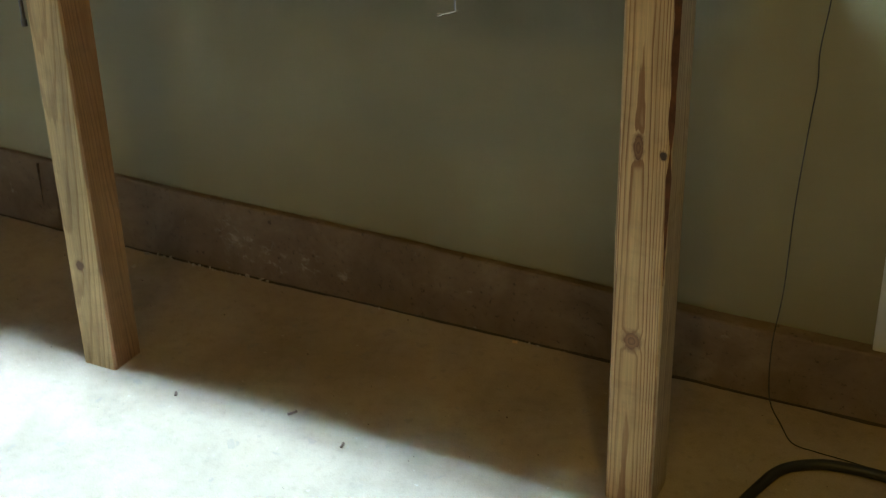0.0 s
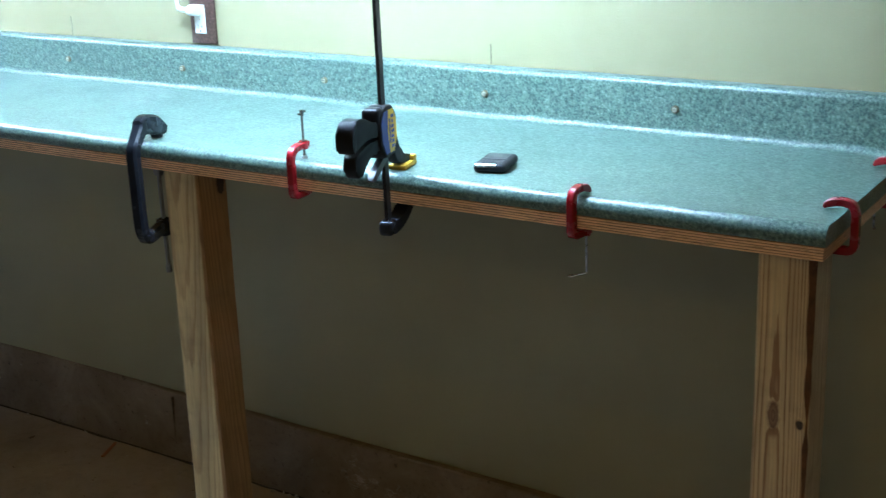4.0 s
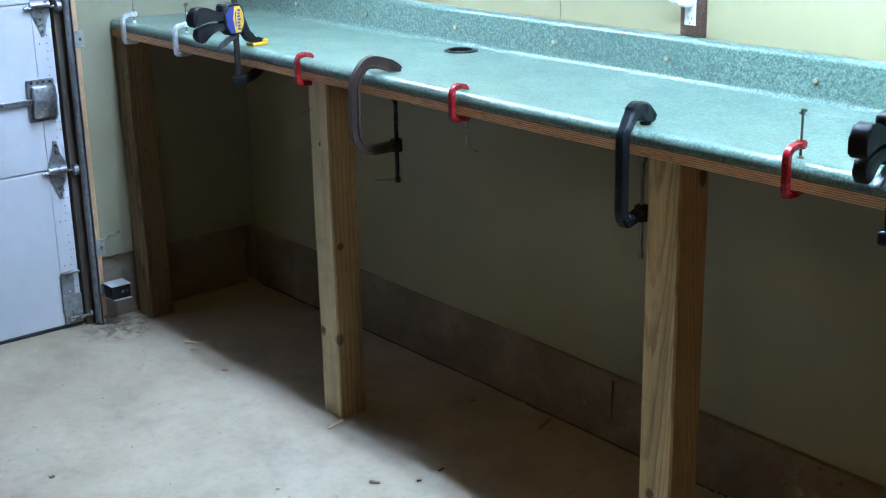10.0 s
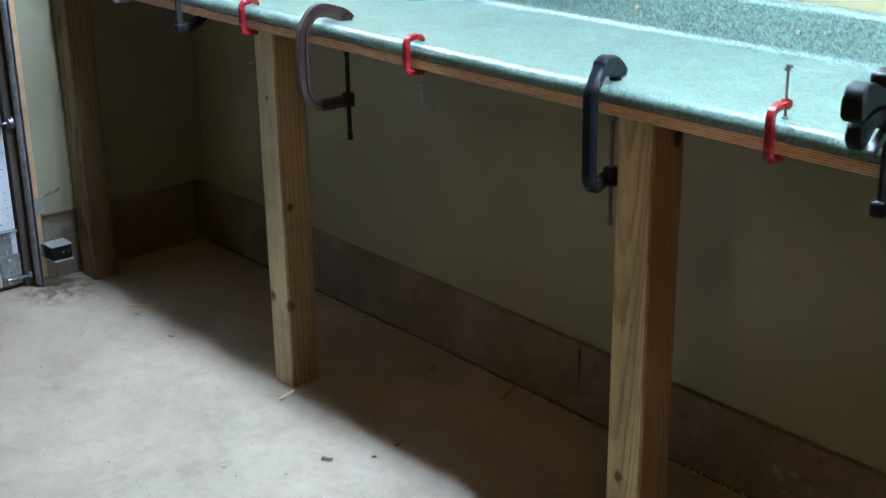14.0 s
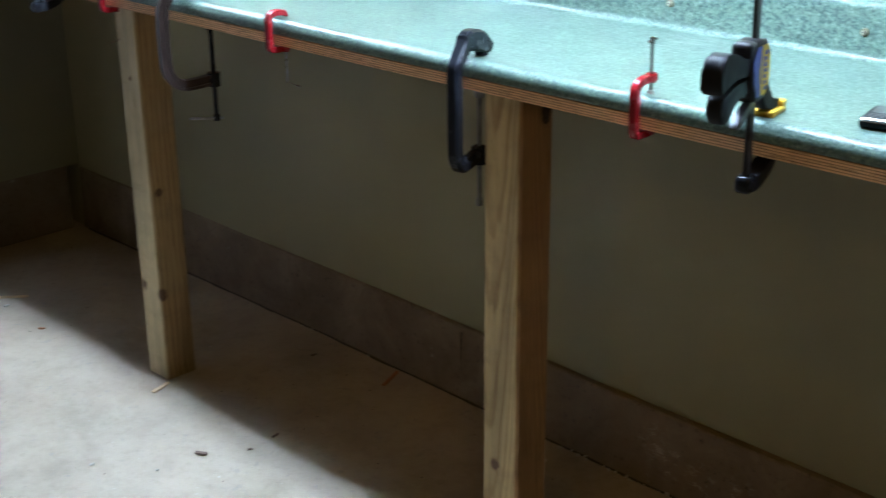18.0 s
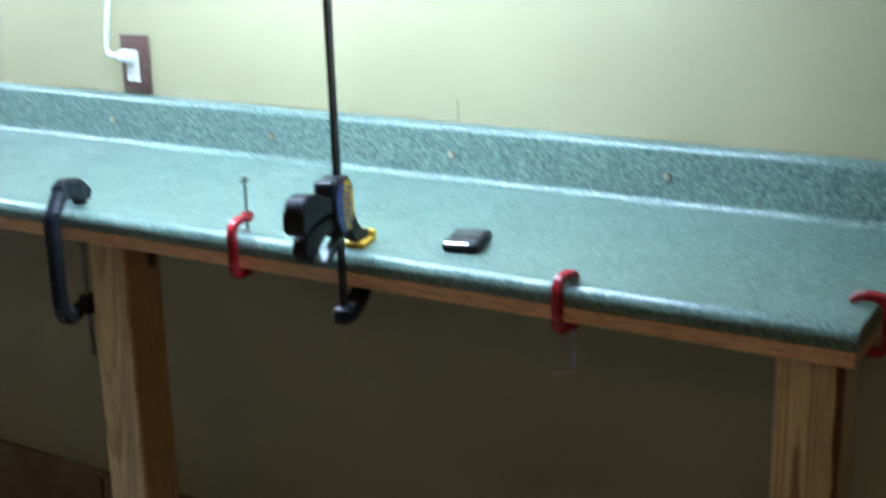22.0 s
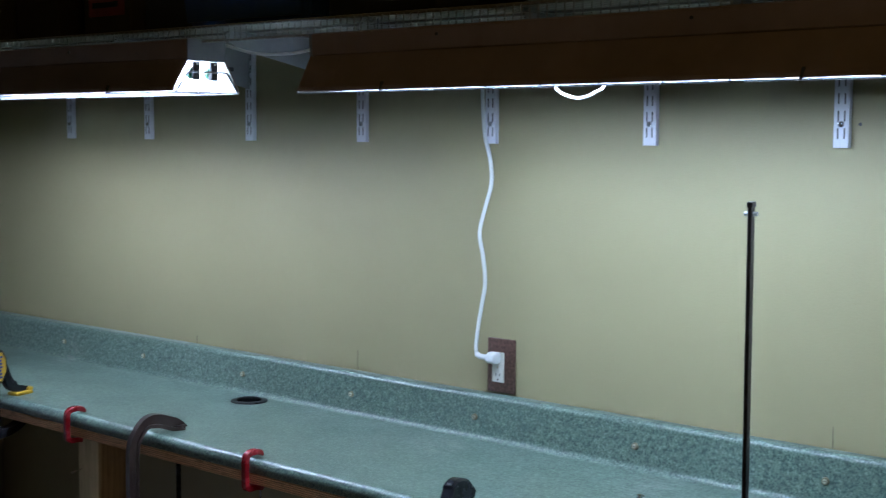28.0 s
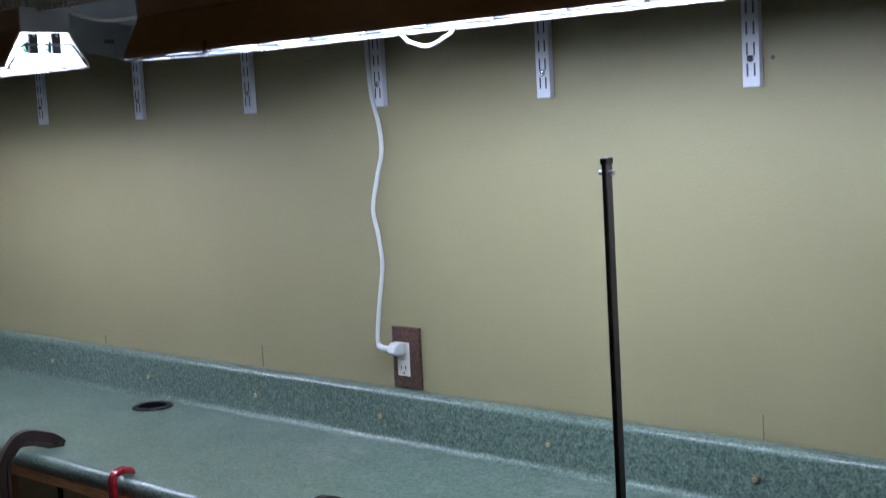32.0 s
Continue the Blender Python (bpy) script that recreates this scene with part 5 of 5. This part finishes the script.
def hinge(z):
    h = part("hinge", slab_x(DX + 0.0026, DX + 0.0066, [(-0.740, z - 0.100), (-0.728, z - 0.096), (-0.722, z - 0.06), (-0.706, z - 0.024), (-0.704, z + 0.020), (-0.722, z + 0.056), (-0.730, z + 0.098), (-0.742, z + 0.100), (-0.752, z + 0.056), (-0.768, z + 0.020), (-0.768, z - 0.024), (-0.754, z - 0.06)]), GALV, door, "galvanised steel hinge with a roller")
    bm = bmesh.new()
    rod(bm, (DX + 0.020, -0.775, z + 0.004), (DX + 0.020, -0.712, z + 0.004), 0.011, 14)
    part("knuckle", bm, GALV, h, "", True)
    bm = bmesh.new()
    rod(bm, (DX + 0.022, -0.80, z - 0.004), (DX + 0.022, -0.680, z - 0.004), 0.0052, 10)
    part("roller_stem", bm, CHROME, h, "", True)
    bm = bmesh.new()
    rod(bm, (DX + 0.022, -0.692, z - 0.004), (DX + 0.022, -0.676, z - 0.004), 0.020, 18)
    part("roller", bm, GALV, h, "", True)
    for dy, dz in ((0, -0.080), (0, -0.062), (0.0, 0.066), (0.0, 0.084)):
        bm = bmesh.new()
        rod(bm, (DX + 0.0066, -0.738 + dy, z + dz), (DX + 0.0105, -0.738 + dy, z + dz), 0.0052, 8)
        part("bolt", bm, CHROME, h)


hinge(0.558)
hinge(1.100)
hinge(1.655)
lock = part("slide_lock", boxed(DX + 0.010, DX + 0.034, -0.800, -0.722, 0.742, 0.846, 0.006, 2), GALV, door, "grey steel side lock case", True)
part("lock_plate", boxed(DX + 0.0028, DX + 0.0098, -0.812, -0.718, 0.728, 0.866, 0.002), GALV, lock)
part("lock_bolt", boxed(DX + 0.0100, DX + 0.020, -0.99, -0.800, 0.786, 0.806, 0.002), GALV, lock)
for i in range(4):
    part("rivet", boxed(DX + 0.0100, DX + 0.0130, -0.800 + i * 0.021, -0.792 + i * 0.021, 0.852, 0.860, 0.001), CHROME, lock)
bracket = part("bottom_bracket", boxed(DX + 0.0028, DX + 0.0080, -0.768, -0.702, 0.016, 0.120, 0.001), BRACKET, door, "galvanised bottom bracket")
part("bracket_back", boxed(DX + 0.0028, DX + 0.0044, -0.765, -0.723, 0.1205, 0.196), BRACKET, bracket, "set-back upper plate of the bracket")
part("bracket_lip", boxed(DX + 0.0028, DX + 0.020, -0.766, -0.704, 0.1965, 0.203, 0.001), BRACKET, bracket, "folded top lip")
part("bracket_side", boxed(DX + 0.0028, DX + 0.012, -0.7705, -0.7685, 0.060, 0.196), BRACKET, bracket)
for dy, dz in ((-0.738, 0.104), (-0.736, 0.058), (-0.742, 0.130), (-0.745, 0.182)):
    bm = bmesh.new()
    rod(bm, (DX + 0.0046, dy, dz), (DX + 0.0105, dy, dz), 0.0052, 8)
    part("bolt", bm, CHROME, bracket)
bm = bmesh.new()
rod(bm, (DX + 0.018, -0.755, 0.040), (DX + 0.018, -0.676, 0.040), 0.0050, 10)
part("roller_stem", bm, CHROME, bracket, "", True)
bm = bmesh.new()
rod(bm, (DX + 0.020, -0.759, 0.038), (DX + 0.020, -0.742, 0.038), 0.0095, 12)
part("cable_button", bm, CHROME, bracket, "", True)

bm = bmesh.new()
rod(bm, (DX + 0.020, -0.722, 0.041), (DX + 0.020, -0.704, 0.041), 0.0090, 12)
part("stem_collar", bm, CHROME, bracket, "", True)
bm = bmesh.new()
rod(bm, (DX + 0.018, -0.684, 0.041), (DX + 0.018, -0.676, 0.041), 0.0120, 14)
part("roller", bm, GALV, bracket, "", True)

track = thing("door_track", (0.02, -0.668, 0.0), "vertical grey steel door track with its roller channel", "track")
path = [(-0.674, 0.020), (-0.673, 0.027), (-0.667, 0.034), (-0.660, 0.036), (-0.655, 0.028), (-0.655, -0.006), (-0.657, -0.006), (-0.657, 0.027), (-0.661, 0.033), (-0.666, 0.031), (-0.671, 0.025), (-0.672, 0.020)]
bm = bmesh.new()
prism(bm, [(x - 0.010, y) for y, x in path], "z", 0.012, 2.15)
part("channel", bm, TRACK, track, "", True)
part("angle_iron", boxed(-0.006, 0.028, -0.6545, -0.651, 0.004, 2.15), TRACK, track, "grey angle iron")
part("weather_strip", boxed(-0.060, -0.0132, -0.697, -0.660, 0.004, 2.18), RUST, track, "brown weather strip along the door edge")
part("jamb_edge", boxed(-0.0118, 0.012, -0.650, -0.630, 0.030, 2.18, 0.001), PINE_TRIM, track, "raw wood jamb edge")
for z in (0.274, 0.985, 1.75):
    plate = part("track_bracket", boxed(0.0122, 0.0152, -0.650, -0.616, z - 0.028, z + 0.028, 0.001), BRACKET, track, "galvanised track bracket")
    bm = bmesh.new()
    rod(bm, (0.0150, -0.630, z), (0.0190, -0.630, z), 0.005, 8)
    part("bolt", bm, CHROME, plate)
part("track_foot", boxed(-0.0055, 0.020, -0.660, -0.640, 0.0, 0.012, 0.001), GALV, track)
eye = thing("door_sensor", (0.05, -0.61, 0.10), "black photo-eye sensor box on a bent steel arm", "sensor")
part("case", boxed(0.030, 0.085, -0.638, -0.569, 0.1015, 0.1465, 0.004, 2), BLACK_PLASTIC, eye, "", True)
part("arm", boxed(0.020, 0.0265, -0.6505, -0.570, 0.104, 0.150, 0.001), GALV, eye, "bent steel arm")
part("wall_tab", boxed(-0.008, 0.020, -0.6505, -0.6475, 0.104, 0.150), GALV, eye)
for dy in (-0.598, -0.582):
    bm = bmesh.new()
    rod(bm, (0.0846, dy, 0.126), (0.0862, dy, 0.126), 0.0045, 10)
    part("indicator", bm, CHROME, eye)
bm = sweep(bmesh.new(), spline([(WEST + 0.001, -0.628, 0.286), (WEST + 0.0012, -0.610, 0.294), (WEST + 0.0012, -0.596, 0.293), (WEST + 0.0012, -0.580, 0.301), (WEST + 0.001, -0.562, 0.299), (WEST + 0.001, -0.553, 0.306)], 4), lambda s: circle(0.0014 + 0.0012 * abs(math.sin(9 * s)), 5))
structure("drywall_tear", bm, PALE_CARD, "ragged tear in the drywall paper", "tear")
bm = bmesh.new()
rod(bm, (WEST - 0.002, -0.548, 0.307), (WEST + 0.0008, -0.548, 0.307), 0.0045, 9)
structure("drywall_hole", bm, SLOT_DARK, "small gouge at the end of the drywall tear", "hole")

part("bracket_plate", boxed(0.018, 0.088, -0.640, -0.566, 0.1470, 0.1500, 0.0008), PALE_STEEL, eye, "light steel plate over the sensor")
part("lower_lip", boxed(0.030, 0.0885, -0.632, -0.567, 0.0965, 0.0995, 0.0008), PALE_STEEL, eye, "light steel lip under the sensor")


# ---- on and under the bench ----
DULL_BRASS = plain("darker_brass", (0.20, 0.165, 0.10), 0.4, 0.7, 0.3, 90)
for i, x in enumerate([0.401, 0.79, 1.215, 1.615, 2.003, 2.426, 2.838, 3.255, 3.660]):
    z, y = 1.0745, -0.0361
    bm = bmesh.new()
    rod(bm, (x, y - 0.0032, z), (x, y + 0.0008, z), 0.0066, 18, 0.0078)
    w = part("cup_washer", bm, DULL_BRASS, bench, "brass cup washer", True)
    bm = bmesh.new()
    rod(bm, (x, y - 0.0046, z), (x, y - 0.0030, z), 0.0042, 14, 0.0048)
    part("screw_head", bm, BRASS, w, "", True)
    part("screw_cross", boxed(x - 0.0030, x + 0.0030, y - 0.0050, y - 0.0044, z - 0.0006, z + 0.0006), SLOT_DARK, w)
grommet = thing("cable_grommet", (1.318, -0.104, BH), "black plastic cable grommet ring set in the worktop", "grommet")
bm = bmesh.new()
outer = [(0.0335, 0.0), (0.0335, 0.0045), (0.038, 0.0062), (0.046, 0.0040), (0.0475, 0.0006)]
rings = []
for k in range(40):
    a = 2 * math.pi * k / 40
    rings.append([bm.verts.new((1.318 + r * math.cos(a), -0.104 + r * math.sin(a), BH + z)) for r, z in outer])
for k in range(40):
    a, b = rings[k], rings[(k + 1) % 40]
    for j in range(len(outer) - 1):
        bm.faces.new((a[j], a[j + 1], b[j + 1], b[j]))
GROMMET = plain("black_grommet_plastic", (0.006, 0.006, 0.007), 0.35)
GROMMET.node_tree.nodes["Principled BSDF"].inputs["Specular IOR Level"].default_value = 0.22
part("ring", bm, GROMMET, grommet, "", True)
# no hole is cut: a black disc stands in for its shade
bm = bmesh.new()
rod(bm, (1.318, -0.104, BH + 0.0006), (1.318, -0.104, BH + 0.0012), 0.0338, 40)
HOLE = plain("unlit_hole", (0.003, 0.003, 0.003), 0.9)
HOLE.node_tree.nodes["Principled BSDF"].inputs["Specular IOR Level"].default_value = 0.0
part("opening", bm, HOLE, grommet, "black disc standing for the unlit opening")

phone = thing("phone", (3.055, -0.39, BH), "black keyboard phone with a chrome-edged front, lying on the worktop", "phone")
bm = boxed(-0.029, 0.029, -0.044, 0.044, 0.0008, 0.0175, 0.0075, 4)
M = pose(3.071, -0.394, BH, 0, 0, 13)
bmesh.ops.transform(bm, matrix=M, verts=bm.verts)
part("case", bm, BLACK_PLASTIC, phone, "", True)
bm = boxed(-0.0200, 0.0200, -0.006, 0.036, 0.0172, 0.0179, 0.0003)
bmesh.ops.transform(bm, matrix=M, verts=bm.verts)
part("screen", bm, plain("dark_glass", (0.014, 0.014, 0.016), 0.34), phone, "dark glass screen")
# chrome strip added and angled to put the highlight on the front edge
bm = prism(bmesh.new(), arc(-0.0365, 0.0100, 0.0082, 100, 168, 6) + arc(-0.0365, 0.0100, 0.0070, 168, 100, 6), "x", -0.0250, 0.0130)
bmesh.ops.transform(bm, matrix=M, verts=bm.verts)
part("chrome_edge", bm, CHROME, phone, "thin chrome edge cut and angled to make a highlight")
KEY = plain("grey_phone_key", (0.013, 0.013, 0.015), 0.42)
for r in range(3):
    for c in range(9):
        bm = boxed(-0.0205 + c * 0.0046, -0.0168 + c * 0.0046, -0.0340 + r * 0.0080, -0.0280 + r * 0.0080, 0.0172, 0.0179, 0.0003)
        bmesh.ops.transform(bm, matrix=M, verts=bm.verts)
        part("key", bm, KEY, phone)

CHIP = plain("pale_wood_splinter", (0.60, 0.42, 0.24), 0.7, 0.0, 0.2, 60)
RED_CHIP = plain("reddish_wood_splinter", (0.34, 0.13, 0.06), 0.7, 0.0, 0.2, 60)
LEAF = plain("dry_brown_leaf", (0.12, 0.075, 0.05), 0.8, 0.0, 0.3, 60)


def splinter(x, y, length, width, turn, material, label, category="wood chip"):
    bm = bmesh.new()
    pts = [(-length / 2, -width * 0.15), (-length * 0.46, -width / 2), (length * 0.38, -width * 0.45), (length / 2, -width * 0.30), (length * 0.47, width * 0.35), (length * 0.05, width * 0.5), (-length * 0.47, width * 0.42)]
    prism(bm, pts, "z", 0.0006, 0.0042)
    for v in bm.verts:
        v.co.z += 0.004 * abs(v.co.x / length)
    ob = part("wood_splinter", bm, material)
    ob.matrix_basis = pose(x, y, 0.0, 0, 0, turn)
    return tagged(ob, label, category)


splinter(0.397, -0.495, 0.092, 0.015, 50, CHIP, "pale wood splinter lying on the concrete floor")
splinter(1.236, -0.525, 0.064, 0.013, 107, CHIP, "short pale wood chip beside a bench post")
splinter(1.628, -0.078, 0.088, 0.010, 112, RED_CHIP, "reddish wood splinter near the concrete curb")
splinter(1.594, -0.651, 0.030, 0.012, 30, LEAF, "small dry brown leaf on the floor", "leaf")
splinter(3.208, -0.055, 0.012, 0.008, 10, CHIP, "tiny pale wood crumb by the curb")
splinter(2.907, -0.499, 0.022, 0.006, 60, LEAF, "dark dry twig crumb on the floor", "leaf")
splinter(3.058, -0.553, 0.016, 0.005, 100, LEAF, "dark dry twig crumb on the floor", "leaf")
splinter(1.00, -1.27, 0.014, 0.012, 100, LEAF, "small dark pebble of dirt on the floor", "dirt")
splinter(0.672, -0.552, 0.020, 0.008, 40, RED_CHIP, "small reddish wood crumb on the floor")

PALE_CRUMB = plain("pale_mortar_crumb", (0.40, 0.36, 0.30), 0.8, 0.0, 0.2, 90)
for x, y, l in ((0.667, -1.174, 0.016), (1.455, -0.858, 0.012), (1.586, -0.767, 0.007), (0.455, -0.723, 0.012), (0.445, -0.540, 0.018), (2.196, -0.118, 0.012)):
    splinter(x, y, l, l * 0.6, 50 + l * 3000, PALE_CRUMB, "small pale mortar crumb on the concrete floor", "crumb")
for x, y, l, turn in ((1.653, -0.477, 0.022, 100), (1.663, -0.560, 0.012, 60), (1.372, -0.125, 0.016, 80), (2.645, -0.542, 0.014, 120)):
    splinter(x, y, l, 0.006, turn, LEAF, "dark dry twig crumb on the floor", "leaf")

# dark strip and mortar crumbs in the joint between slab and curb
rng = random.Random(11)
bm = bmesh.new()
side = []
for i in range(270):
    x = 0.02 + 5.6 * i / 269
    y = curb_foot(x) - 0.0005
    w = 0.0030 + 0.005 * max(0.0, noise.noise((x * 11, 0.4, 2.0)) + 0.25) + rng.uniform(0, 0.0015)
    side.append([bm.verts.new((x, y + 0.006, 0.0022)), bm.verts.new((x, y - w * 0.4, 0.0035)), bm.verts.new((x, y - w, 0.0003))])
for p, q in zip(side, side[1:]):
    for i in (0, 1):
        bm.faces.new((p[i], p[i + 1], q[i + 1], q[i]))
tagged(part("joint_strip", bm, plain("dark_joint_strip", (0.050, 0.035, 0.022), 0.9, 0.0, 0.4, 80, 0.3)), "dark ragged strip in the joint along the concrete curb", "dirt", kind="stuff")
bm = bmesh.new()
for lo, hi, n in ((2.08, 2.56, 20), (1.20, 1.75, 12), (2.6, 3.6, 8), (0.3, 1.2, 6)):
    for i in range(n):
        x, r = rng.uniform(lo, hi), rng.uniform(0.0012, 0.0042) * (1.25 if lo == 2.08 else 0.9)
        y = curb_foot(x) - rng.uniform(0.001, 0.012)
        bmesh.ops.create_icosphere(bm, subdivisions=1, radius=r, matrix=pose(x, y, r * 0.6, rng.uniform(0, 90), 0, rng.uniform(0, 360)) @ Matrix.Diagonal((rng.uniform(0.8, 2.2), 1, 0.7, 1)))
tagged(part("mortar_crumbs", bm, PALE_CRUMB), "pale mortar crumbs lying along the foot of the curb", "crumb", kind="stuff")

# scattered grit on the slab
bm = bmesh.new()
rng = random.Random(7)
for i in range(260):
    x, y, s = rng.uniform(0.05, 4.0), rng.uniform(-1.9, -0.06), rng.uniform(0.0008, 0.0024)
    bmesh.ops.create_cone(bm, cap_ends=True, segments=5, radius1=s, radius2=s * 0.4, depth=s, matrix=pose(x, y, s / 2, 0, 0, rng.uniform(0, 360)))
tagged(part("floor_grit", bm, LEAF), "scattered dark grit on the concrete floor", "grit", kind="stuff")

# two warm bulbs out of view, inferred from the posts' shadows; holders added
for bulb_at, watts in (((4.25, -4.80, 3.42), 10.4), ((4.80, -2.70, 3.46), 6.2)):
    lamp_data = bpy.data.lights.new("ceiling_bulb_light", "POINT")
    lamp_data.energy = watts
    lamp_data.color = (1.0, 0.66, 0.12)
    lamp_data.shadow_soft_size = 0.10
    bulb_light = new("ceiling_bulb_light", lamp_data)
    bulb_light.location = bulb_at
    fixture = thing("ceiling_bulb_holder", (bulb_at[0], bulb_at[1], TOP), "added unseen bulb holder on the garage ceiling", "lamp holder", "bulb holders on the ceiling")
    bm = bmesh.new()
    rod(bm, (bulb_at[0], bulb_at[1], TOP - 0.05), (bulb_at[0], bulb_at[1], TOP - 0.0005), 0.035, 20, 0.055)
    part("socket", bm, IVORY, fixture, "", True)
